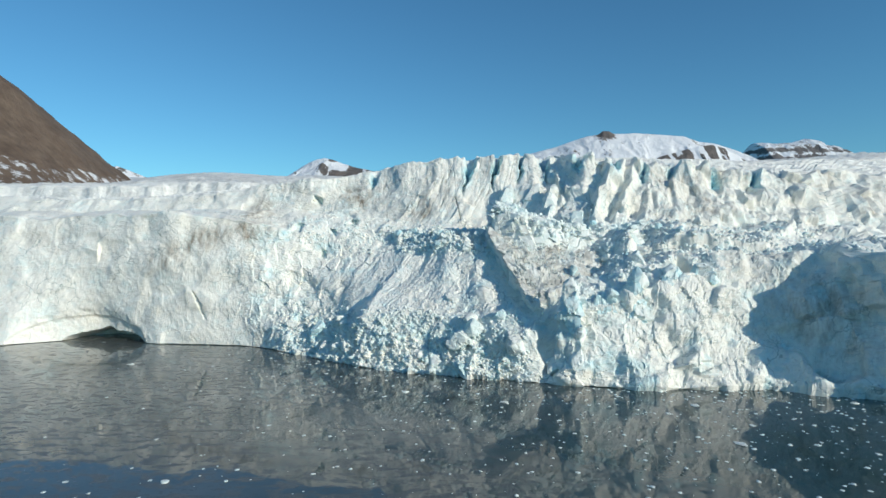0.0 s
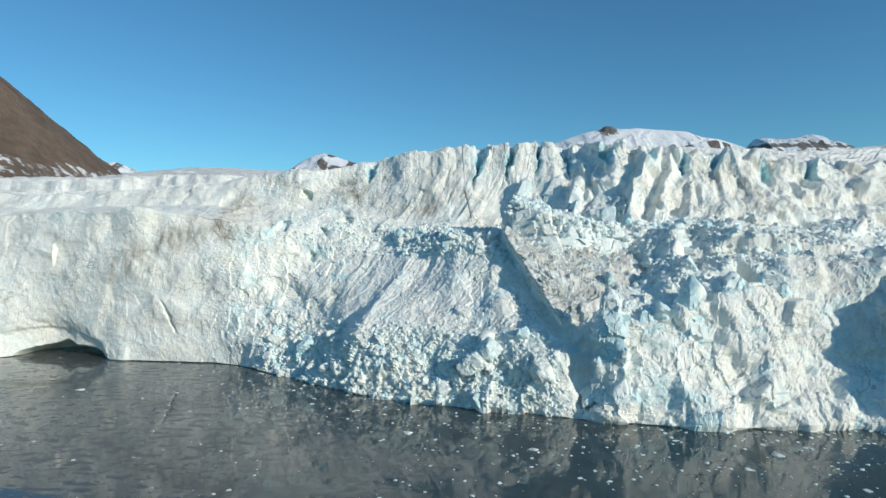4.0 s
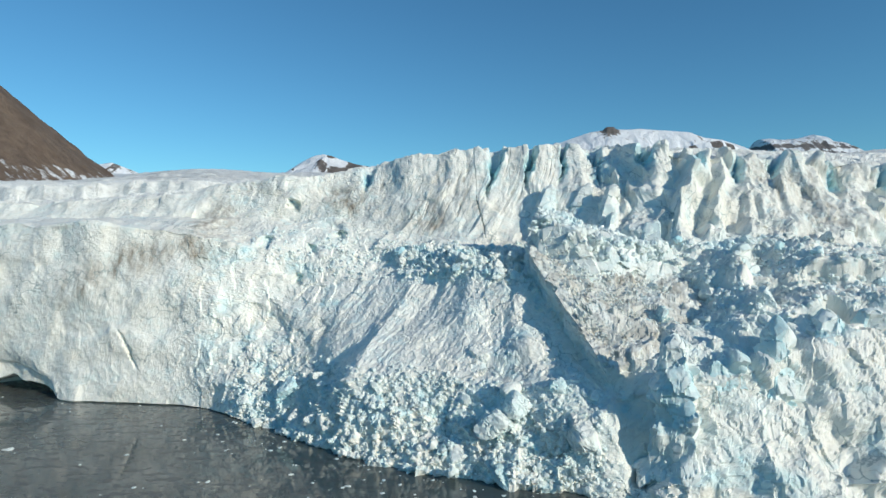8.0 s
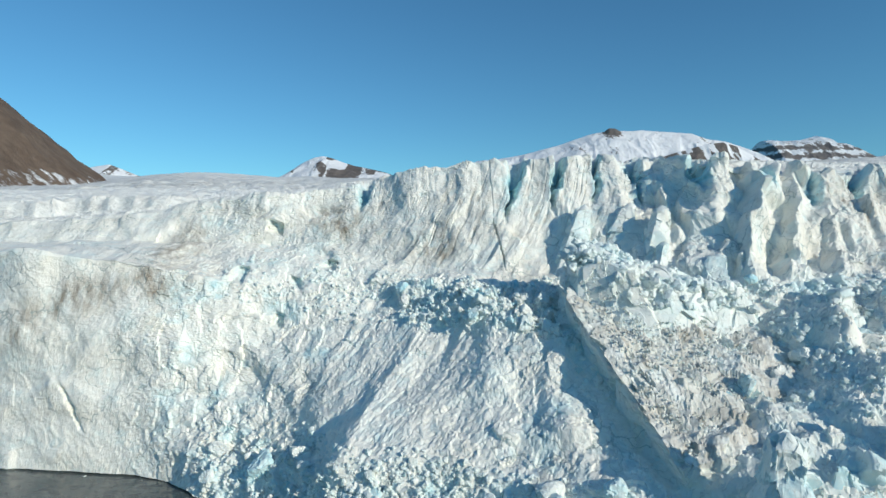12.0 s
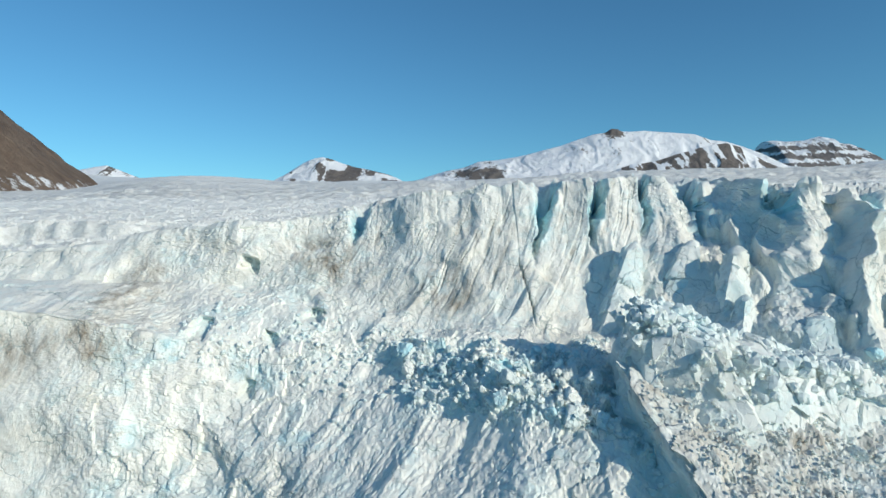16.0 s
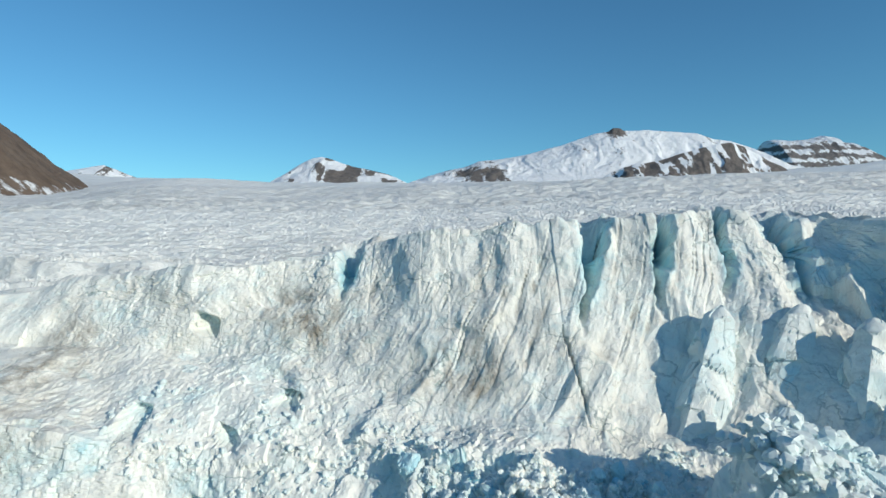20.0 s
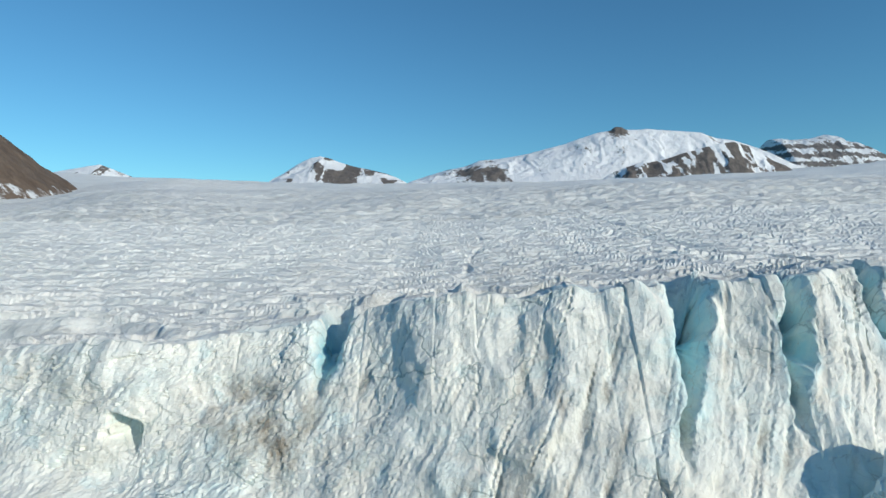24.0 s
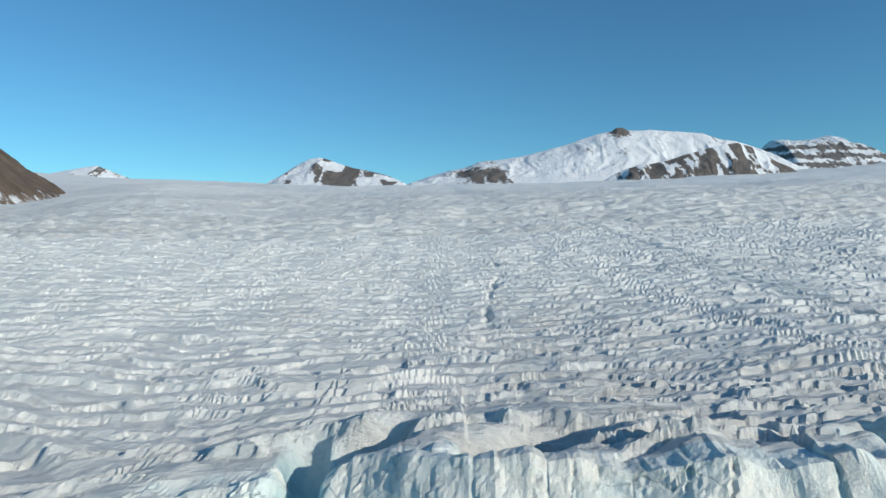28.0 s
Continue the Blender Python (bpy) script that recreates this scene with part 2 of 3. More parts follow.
SCREE = rock_material("brown_scree", (0.125, 0.085, 0.06), (0.205, 0.15, 0.11), (0.8, 0.81, 0.82), 0.0, 0.5)
FAR_ROCK = rock_material("snowy_rock", (0.115, 0.103, 0.10), (0.20, 0.17, 0.148), (0.82, 0.84, 0.87), 0.0, 0.6)
LAYERED = rock_material("layered_rock", (0.12, 0.115, 0.12), (0.2, 0.18, 0.17), (0.8, 0.83, 0.87), 0.16, 1.2)


def water_material():
    """Still, faintly milky fjord water with thin lens-shaped flakes of new ice, crowded to one side."""
    m, t, b = material("fjord_water")
    co = place(t)
    sep = t.nodes.new("ShaderNodeSeparateXYZ")
    t.links.new(co, sep.inputs[0])
    drift = maths(t, "SUBTRACT", noise_node(t, co, 0.03, 4.0), maths(t, "MULTIPLY", sep.outputs["X"], 0.004))
    crowd = ramp(t, drift, ((0.3, (0.15,) * 3), (0.62, (1, 1, 1))))
    flake = noise_node(t, stretched(t, co, (0.8, 1.5, 1.0)), 0.55, 3.0, 0.5)
    small = noise_node(t, stretched(t, co, (0.9, 1.6, 1.0), (0, 0, 20)), 1.5, 2.0, 0.5)
    lens = maths(t, "MAXIMUM", ramp(t, flake, ((0.55, (0, 0, 0)), (0.565, (1, 1, 1)))), ramp(t, small, ((0.59, (0, 0, 0)), (0.61, (1, 1, 1)))))
    veil = maths(t, "MULTIPLY", lens, crowd)
    haze = maths(t, "MULTIPLY", noise_node(t, co, 0.07, 5.0, 0.6), crowd)
    milk = mix(t, haze, (0.016, 0.048, 0.056), (0.19, 0.19, 0.172))
    t.links.new(mix(t, veil, milk, (0.065, 0.075, 0.08)), b.inputs["Base Color"])
    t.links.new(mix(t, veil, (0.015,) * 3, (0.3,) * 3), b.inputs["Roughness"])
    b.inputs["IOR"].default_value = 1.5
    bump(t, b, maths(t, "ADD", noise_node(t, co, 0.9, 3.0, 0.5), maths(t, "MULTIPLY", veil, 0.3)), 0.02, 0.04)
    return m


WATER = water_material()


# ---- things and parts ----
def thing(name, label, category, group="", kind="", at=(0, 0, 0)):
    ob = new(name)
    ob.location = at
    return tagged(ob, label, category, group, kind)


def child(name, me, parent, label="", kind=""):
    ob = new(name, me)
    ob.parent = parent
    if label or kind:
        tagged(ob, label=label, kind=kind)
    return ob


# ---- the glacier's plan: lines along the front, by x: y and z ----
GX = [-190, -95, -80, -62, -45, -37, -30, -21, -14, -7, 0, 6, 11, 16, 24, 27.5, 30.5, 34, 46, 54, 62, 67, 76, 95, 190]
WATER_Y = [142, 128, 136, 130, 127.3, 123.5, 117.5, 110, 104.5, 100.5, 98, 96, 94.5, 92.2, 89.8, 89.1, 88.5, 88, 89, 87.5, 83, 74, 68, 66, 70]
LIP = ([148, 134.5, 134, 130.8, 128.4, 127.6, 126.5, 119.5, 109.5, 107.5, 103.5, 101, 98.5, 96.5, 93, 93.2, 93.5, 93.8, 95.5, 96.8, 94, 76, 73, 71, 76],
       [17, 16, 17, 17, 18, 16, 12, 9, 8.5, 9.5, 9.5, 9.5, 10, 10.5, 12, 13, 14, 15.5, 18, 18.5, 18.5, 21, 21, 21, 21])
SHELF = ([155, 138, 136, 132, 130.8, 131.5, 132, 131.5, 130, 125.5, 119.5, 116.5, 113, 110, 110, 109.5, 109, 109, 107, 107, 109, 108, 108, 110, 112],
         [30, 28.3, 28.6, 28.8, 28, 25.5, 24.6, 24, 23.2, 22.8, 23, 22.5, 19, 17, 18, 19, 20, 21, 22.8, 23, 23, 22.5, 22, 23, 24])
FOOT = ([158, 147, 147, 145, 143.5, 143, 142, 140, 136.5, 133.5, 131, 130, 129.5, 128.5, 122, 118.8, 117.6, 117.3, 117.5, 118.5, 120, 121, 122, 125, 126],
        [31, 30.5, 30.5, 30.5, 30.2, 30, 29.8, 29.6, 28, 27.2, 26.4, 26, 26.5, 27.3, 27, 27, 27, 27, 27, 26.8, 26, 26, 26, 27, 28])
CREST = ([163, 151, 150, 148.5, 148, 146.8, 145, 145.5, 145.5, 142.3, 139.8, 140, 140, 141, 142.5, 143, 131.5, 129, 129.5, 130.5, 131, 132, 134, 138, 140],
         [35, 33.6, 33.6, 34, 36, 36.8, 37.6, 38.9, 40.3, 41.6, 42.4, 42.8, 42.8, 42.9, 42.8, 42.5, 41.2, 40.2, 39.4, 39, 38.8, 38.6, 38.2, 38.4, 38.5])


def back(x, y):
    """The height of the glacier's back above the front."""
    rise = 0.11 * np.maximum(0, y - 183) - 0.00002 * np.maximum(0, y - 420) ** 2 * (y < 900) - 0.00002 * np.where(y >= 900, 480 ** 2 + 960 * (y - 900), 0)
    across = (2.2 + 1.0 * (x < 0)) * np.tanh(x / 40) * np.exp(-np.maximum(0, y - 150) / 90)
    bowl = 30 * (x / 1000) ** 2 * step01(y, 300, 1500) + (5.0 * step01(-x / y, 0.22, 0.4) - 8.5 * step01(-x / y, 0.42, 0.58)) * step01(y, 240, 380) * (1 - step01(y, 650, 1000))
    flank = 1.6 * step01(x, -4, 26) * step01(y, 148, 164) + 0.03 * np.maximum(0, x - 30) * step01(y, 170, 240) * (1 - 0.6 * step01(y, 400, 900))
    return 40.3 + across + rise + bowl + flank


def line_along(xs, values):
    return soft(np.interp(xs, GX, values), 9)


xs = [-190.0]
while xs[-1] < 190:
    x = xs[-1]
    xs.append(x + (0.16 if -30 < x < 32 else 0.21 if -66 < x < 56 else 0.34 if -105 < x < 80 else 1.2))
xs = np.array(xs)
GUIDE = [np.stack([line_along(xs, WATER_Y) + 0.6, np.full(len(xs), -2.0)], -1), np.stack([line_along(xs, WATER_Y), np.full(len(xs), 0.0)], -1)]
GUIDE += [np.stack([line_along(xs, g[0]), line_along(xs, g[1])], -1) for g in (LIP, SHELF, FOOT, CREST)]
ragged = np.stack([xs, 0 * xs, 0 * xs], -1)
edge_y, edge_z = 1.1 * fbm(ragged / 4.5, 3, 5), 0.7 * fbm(ragged / 3.0, 3, 6, 0.6) + 0.35 * facets(ragged / 2.6 + 0.5, 7, 1.0, 1.0)[0]
GUIDE[3] = GUIDE[3] + np.stack([0.9 * fbm(ragged / 11 + 3.3, 3, 9), 0.9 * fbm(ragged / 9 + 7.7, 3, 10)], -1)
GUIDE[5] = GUIDE[5] + np.stack([edge_y, edge_z * step01(xs, -20, -8)], -1)
rows, vs = [], []
for s, n in enumerate((4, 80, 96, 62, 104)):
    for k in range(n):
        f = k / n
        rows.append(GUIDE[s] * (1 - f) + GUIDE[s + 1] * f)
        vs.append(s + f)
# over the crest and on over the back
y, reach = 0.0, 150.0
while y < reach:
    yy = GUIDE[5][:, 0] + y
    scarp = 1 - step01(xs, -22, -12)                    # a low step in the ice some way behind the ledge
    ledge = 8.8 - 4.2 * step01(xs, -42, -20)
    far_y = y + 1.6 * fbm(ragged / 9, 3, 8)
    w = (1 - scarp) * step01(np.full(len(xs), y), 0, 14) + scarp * (0.12 * step01(far_y, 0, ledge - 0.8) + 0.88 * step01(far_y, ledge, ledge + 1.4))
    rows.append(np.stack([yy, GUIDE[5][:, 1] * (1 - w) + back(xs, yy) * w], -1))
    vs.append(5 + y / 10)
    y += 0.2 + 0.0035 * y
rows = np.stack(rows)
V = np.array(vs)[:, None] + 0 * xs[None, :]
F = np.stack([np.broadcast_to(xs, V.shape), rows[..., 0], rows[..., 1]], -1).copy()
X, Y, Z = F[..., 0].copy(), F[..., 1].copy(), F[..., 2].copy()

face = 1 - step01(V, 5.0, 5.25)                        # the front, up to the crest
upper = step01(V, 3.8, 4.05) * face                    # the upper wall
rough_zone = face * step01(X, -52, -40)   # broken ice; farther along the cliff is smoother
chute = np.exp(-((X + 11 - 0.9 * (Z - 14)) / 11) ** 2) * step01(V, 1.5, 2.0) * (1 - step01(V, 2.75, 3.0))
basin = step01(V, 2.72, 2.92) * (1 - step01(V, 3.8, 4.0)) * step01(X, -13, -6) * (1 - step01(X, 9, 13)) * (1 - step01(V, 3.45, 3.7))
terrace = step01(V, 3.0, 3.2) * (1 - step01(V, 3.9, 4.05)) * (1 - step01(X, -30, -21))

# large forms: bays and fins
N = normals(F)
p = F.copy()
fins = upper * step01(X, 20, 26)
sheet = upper * step01(X, -18, -9) * (1 - step01(X, 17, 23))
swell = 1.8 * fbm(p / 15, 2, 3) + 0.4 * fbm(p / np.array([6.0, 8, 7]), 2, 11)
# buttresses of the wall: each has a steep flank on one side and falls away slowly on the other
RIBS = [18, 24.4, 30, 35.2, 40.6, 46.2, 51.5, 58, 64.5, 72, 80, 92, 300]
along = X - 0.5 * (Z - 38) + 2.0 * fbm(p / 6, 3, 22)
turn = np.interp(along, RIBS, np.arange(len(RIBS)))
turn = turn - np.floor(turn)
rib = np.where(turn < 0.78, 1 - turn / 0.78, (turn - 0.78) / 0.22) - 0.5
rib = rib * (0.3 + 0.9 * step01(X, 22, 27) * (1 - step01(X, 38, 44))) * (1 + 0.9 * fbm(p / 7, 2, 23)) + 0.3 * ridged(np.stack([(X - 0.2 * Z) / 3.0 + 0.6 * fbm(p / 4, 2, 24), Y / 30, Z / 16], -1), 3, 21) - 0.1
disp = swell * (0.45 + 0.35 * rough_zone) * (1 - 0.5 * sheet) + fins * (1.8 * rib + 0.9 * fbm(p / 4, 3, 48) + on(fins, lambda q: 1.9 * plates(q / np.array([4.4, 5.0, 6.5]), 49, 1.0, 0.4, 18.0), p))
# plates of broken ice in three sizes
warp = p + 0.9 * np.stack([fbm(p / 3, 2, 31), fbm(p / 3, 2, 32), fbm(p / 3, 2, 33)], -1)
f1 = on(face, lambda w: plates(w / 7.0, 41, 1.0, 0.4), warp)
f2, r2 = on(face, lambda w: facets(w / np.array([2.6, 2.6, 3.4]), 42, 1.0, 0.35), warp)
f3, r3 = on(face, lambda w: facets(w / 1.0, 43, 1.0, 0.3), warp)
lower = face * step01(X, -46, -38) * (1 - chute) * (1 - sheet) * (1 - 0.7 * upper) * (1 - 0.7 * terrace)
right = step01(X, 10, 16) * (1 - upper)
calm = 0.07 + 0.40 * lower * (1 + 0.45 * right)
crease = on(face, lambda q, X, Y, Z: ridged(np.stack([X / 3.4 + 0.6 * fbm(q / 5, 2, 45), Y / 9, Z / 13], -1), 3, 46), p, X, Y, Z)
bulge = fbm(p / 3.2, 3, 47)
disp += right * face * (0.25 * crease + 0.4 * bulge) + (1 - right) * (1 - sheet) * face * (0.22 * bulge + 0.12 * crease)
panel = on(face, lambda q: plates((q + 1.2 * np.stack([fbm(q / 7, 2, 112), fbm(q / 7, 2, 113), fbm(q / 7, 2, 114)], -1)) / np.array([7.5, 9.0, 6.0]), 115, 1.0, 0.12, 8.0), p)
disp += (1 - right) * (1 - sheet) * (1 - chute) * face * (0.75 + 0.2 * step01(X, -50, -40)) * panel
disp += face * (1.4 * f1 * calm * (1 + 1.7 * right) + 0.75 * f2 * calm * (1 - 0.2 * right) + 0.24 * f3 * (calm + 0.08 * rough_zone * (1 - 0.7 * sheet)))
# rubble in the basin and along the water's edge
heap = basin + face * (1 - step01(V, 1.5, 2.1)) * step01(X, -38, -28) * (1 - step01(X, 8, 16))
heap = np.clip(heap, 0, 1)
g1, q1 = on(heap, lambda q: facets(q / 1.9, 51, 1.3, 1.1), p)
g2, q2 = on(heap, lambda q: facets(q / 0.85, 52, 1.3, 1.1), p)
disp += heap * (0.55 * g1 + 0.38 * g2)
# furrows running down the chute, the bent layers of the wall, wrinkles everywhere
furrow = on(chute, lambda q, X, Y, Z: ridged(np.stack([(X - 0.75 * Z + 1.2 * fbm(q / 8, 2, 61)) / 1.3, Z / 18, Y / 30], -1), 3, 62), p, X, Y, Z)
gutter = on(chute, lambda q, X, Y, Z: ridged(np.stack([(X - 0.8 * Z + 2.0 * fbm(q / 12, 2, 65)) / 8.5, Z / 40, Y / 60], -1), 2, 66), p, X, Y, Z)
disp += chute * (0.24 * furrow * (0.6 + 0.8 * fbm(p / 6, 2, 69)) + 1.5 * gutter - 0.4)
bent = on(sheet + fins, lambda q, X, Y, Z: ridged(np.stack([(X - 0.55 * Z + 0.014 * (Z - 30) ** 2 + 1.0 * fbm(q / 6, 2, 63)) / 1.5, Z / 13, Y / 15], -1), 3, 64), p, X, Y, Z)
pleat = on(face, lambda q, X, Y, Z: ridged(np.stack([(X - 0.6 * Z + 0.014 * (Z - 30) ** 2 + 0.9 * fbm(q / 9, 2, 63)) / 0.7, Z / 14, Y / 14], -1), 2, 72), p, X, Y, Z)
groove = step01(pleat, 0.58, 0.9)
patch = step01(fbm(p / 5.5, 2, 73), -0.05, 0.25)
fold = on(sheet, lambda q, X, Y, Z: ridged(np.stack([(X - 0.35 * Z + 0.05 * (Z - 33) ** 2 + 1.4 * fbm(q / 5, 2, 74)) / 5.0, Y / 12, Z / 9], -1), 3, 75), p, X, Y, Z)
disp += sheet * (0.55 * fold + 0.5 * on(sheet, lambda w: plates(w / np.array([4.5, 6.0, 5.5]), 76, 1.0, 0.3, 14.0), warp))
disp += (sheet * 0.15 + fins * 0.14) * bent * (0.75 + 0.6 * fbm(p / 5, 2, 70)) - (0.17 * sheet * (0.4 + 0.6 * patch) + 0.08 * chute + 0.02 * face * (1 - terrace)) * groove
vein = on(face, lambda q, X, Y, Z: ridged(np.stack([X / 3.2 + 0.2 * Z, Y / 5, Z / 2.6 + 0.25 * X], -1) + 0.5 * np.stack([fbm(q / 4, 2, 67)] * 3, -1), 3, 68), p, X, Y, Z)
f4, r4 = on(face, lambda w: facets(w / 0.55, 44, 1.0, 0.3), warp)
disp += face * (0.06 * vein + 0.04 * fbm(p / 0.9, 3, 71, 0.6) + 0.10 * f4 * (0.3 + 0.7 * rough_zone) * (1 - 0.6 * sheet))
pits, dent = 0 * X, 0 * X
# notches cut into the face: x, z, half width, half height, depth
for nx, nz, w, h, d in ((-29.8, 32.3, 1.05, 0.85, 2.0), (-32.8, 25.8, 1.05, 0.8, 2.0), (-20.4, 26.7, 1.1, 0.6, 1.8), (-24.5, 24.6, 0.8, 0.5, 1.6), (-53, 8.5, 0.3, 2.4, 0.8),
                        (-26.5, 20.2, 0.8, 0.9, 1.5)):
    ww = 0.7 * fbm(p / 1.5, 3, 111)
    hole = np.exp(-(((X + ww + 0.5 * (Z - nz) * (h > 2) - nx) / w) ** 6 + ((Z + 0.25 * (X - nx) - nz) / h) ** 6))
    pits = np.maximum(pits, hole * face)
    dent += d * hole * face
keep = step01(V, 0.0, 0.25) * 0.6 + 0.4
# the back: steps of transverse crevasses near the rim, weathered hummocks beyond
rear = 1 - face
away = V * 10 - 50
yw = Y + 2.0 * fbm(p / 9, 3, 82) + 0.10 * X + 3 * fbm(p / 30, 2, 87)
cross = on(rear, lambda q, X, yw: ridged(np.stack([X / 34 + 0.3 * fbm(q / 20, 2, 81), yw / 8.0, 0 * X], -1), 1, 83), p, X, yw)
comb = on(rear, lambda q, X, yw: ridged(np.stack([X / 7 + 0.4 * fbm(q / 11, 2, 85), yw / 2.3, 0 * X], -1), 3, 89), p, X, yw)
lump = on(rear, lambda X, yw: fbm(np.stack([X / 4.2, yw / 1.7, 0 * X], -1), 4, 84, 0.66), X, yw)
h1 = on(rear, lambda X, yw, lump: facets(np.stack([X / 3.2 + 0.4 * lump, yw / 1.0, 0 * X + 0.5], -1), 90, 1.0, 0.8)[0], X, yw, lump)
fine = on(rear, lambda X, yw: fbm(np.stack([X / 1.7, yw / 0.5, 0 * X], -1), 3, 92, 0.6), X, yw)
ys = (yw + 0.6 * fine + 0.25 * h1 + 0.5 * lump + 1.6 * fbm(p / np.array([9.0, 4.0, 9.0]), 2, 96)) / 2.9
fr = ys - np.floor(ys)
saw = np.where(fr < 0.10, fr / 0.10, (1 - fr) / 0.90)
close = np.exp(-np.maximum(away - 4, 0) / 24)
F = F + N * (disp * keep * (face + 0.10 * rear))[..., None]
F[..., 1] += dent
dash = on(rear, lambda X, yw, lump: ridged(np.stack([X / 5.0 + 0.5 * lump, yw / 0.85, 0 * X], -1), 2, 98), X, yw, lump)
F[..., 2] += rear * step01(away, 0, 1.6) * (0.16 * dash + (0.2 + 0.3 * close) * cross + (0.24 + 0.42 * close * (0.7 + 0.9 * fbm(np.stack([X / 14, Y / 9, 0 * X], -1), 2, 93))) * saw + (0.13 + 0.12 * close) * comb + 0.17 * lump + 0.09 * h1 + 0.2 * fine + 0.8 * fbm(p / 16, 2, 86))
# a trough just behind the crest
for tx, ty, half, deep in ((-6.2, 145.6, 3.0, 2.4), (-13.6, 147.6, 1.8, 2.6)):
    F[..., 2] -= rear * deep * np.exp(-((Y - ty - 0.2 * (X - tx) - 0.8 * fbm(p / 3, 2, 99)) / 1.2) ** 4) * np.exp(-((X - tx) / half) ** 4)
# long crack that runs up the back
rift = np.exp(-((X + 4.2 - 0.12 * (Y - 190) - 1.3 * fbm(p / 4, 3, 88)) / 0.42) ** 2) * step01(fbm(p / 7, 2, 94), -0.2, 0.2) * step01(Y, 168, 180) * (1 - step01(Y, 225, 245))
F[..., 2] -= 0.9 * rift
# clefts between the pillars of the crest: where, how wide, how deep
CLEFTS = [(-15.8, 0.8, 5.0), (7.0, 0.95, 6.5), (13.3, 0.5, 5.5), (19.4, 0.5, 5.0), (25.4, 0.75, 5.0), (31.2, 0.5, 3.0), (38.6, 0.6, 3.0),
          (45, 0.5, 2.5), (52, 0.7, 3.5), (61, 0.5, 2.5), (72, 0.7, 4)]
wob = 1.3 * fbm(p / 4, 4, 91, 0.6)
cleft = 0 * X
for cx, w, d in CLEFTS:
    hit = np.exp(-(np.abs(X + wob - cx - 0.22 * (Z - 42)) / (w * (0.25 + 0.75 * step01(V, 4.4, 5.0)))) ** 3)
    tall = step01(V, min(4.66, 4.62 - 0.1 * (d - 4)), 4.75) * (1 - step01(V, 5.15, 5.4))
    F[..., 1] += face * hit * tall * d * 0.8
    F[..., 2] -= hit * step01(V, 4.7, 5.0) * (1 - step01(V, 5.15, 5.4)) * d * 0.8
    cleft = np.maximum(cleft, np.exp(-(np.abs(X + wob - cx - 0.22 * (Z - 42)) / (1.6 * w)) ** 4) * tall)
# the thin crack below the middle of the wall
line = np.exp(-(np.abs(X - 3.6 + 0.16 * (Z - 30) + 0.35 * wob) / 0.09) ** 2) * step01(Z, 26, 27.5) * (1 - step01(Z, 32.5, 33.5)) * face
F[..., 1] += 0.8 * line
# the sea cave
arch = 2.4 * np.sqrt(np.clip(1 - ((X + 77) / 9.5) ** 2, 0, 1)) * (1 + 0.4 * fbm(p / 3, 3, 95))
hood = 8.0 * np.sqrt(np.clip(1 - ((X + 81) / 15) ** 2, 0, 1))
F[..., 1] += 8.0 * step01(arch - Z, -0.2, 1.2) * face + 0.9 * step01(hood * (1 + 0.3 * fbm(p / 3, 3, 110)) - Z, 0, 4.0) * face + 0.4 * step01(0.75 * hood - Z, 0, 0.6) * face * (hood > 0.5)

# blue of newly broken ice; in clefts and pits it paints their shade
fresh_and_shade_blue = np.clip(0.75 * cleft + 0.2 * pits + 0.36 * lower * step01(fbm(p / np.array([5.0, 5, 3.5]), 4, 100, 0.6), 0.12, 0.5) + 0.5 * heap * (q1 > 0.72) + 0.2 * (r3 > 0.9) * face, 0, 1) * (0.4 + 0.6 * rough_zone)
dirt = (0.04 * face + 0.06 * face * step01(X, -40, -20) + 0.10 * rear * np.exp(-(V - 5) / 3) + 0.10 * upper + 0.3 * step01(X, 36, 50) * upper + (0.9 * sheet + 0.35 * fins + 0.28 * face * (1 - chute)) * groove * (0.4 + 0.6 * patch) + 0.7 * sheet * step01(-bent, 0.2, 0.5) + 0.15 * sheet * step01(-fold, 0.3, 0.8)
        + 1.4 * spot(X, Z, -44, 30.5, 4, 2.6) + 1.3 * spot(X, Z, -19, 33, 5, 3) + 0.8 * spot(X, Z, -3, 30, 11, 2.6) + 1.2 * spot(X, Z, -42, 25, 6, 2.5) + 1.8 * spot(X, Z, -54, 23 + 0.3 * (X + 54), 5, 2.6)
        + 1.4 * spot(X, Z, -62, 19, 4, 3) + 0.5 * spot(X, Z, -90, 24, 8, 3) + 0.6 * spot(X, Z, -30, 35, 9, 1.2) + 0.3 * spot(X, Z, 3, 38, 9, 5) + 0.8 * spot(X, Z, 58, 11, 6, 7) + 0.3 * spot(X, Z, 45, 22, 12, 4))
dirt = np.clip(dirt * (0.7 + 0.8 * fbm(p / 6, 3, 97)), 0, 1) * (1 - 0.95 * cleft) * (1 - 0.9 * pits)
glacier = thing("glacier", "white and blue tidewater glacier with a broken ice cliff", "glacier")
cut = int(np.searchsorted(np.array(vs), 5.12))
foot_row = int(np.searchsorted(np.array(vs), 3.9))
left_col, mid_col = int(np.searchsorted(xs, -46)), int(np.searchsorted(xs, 12))
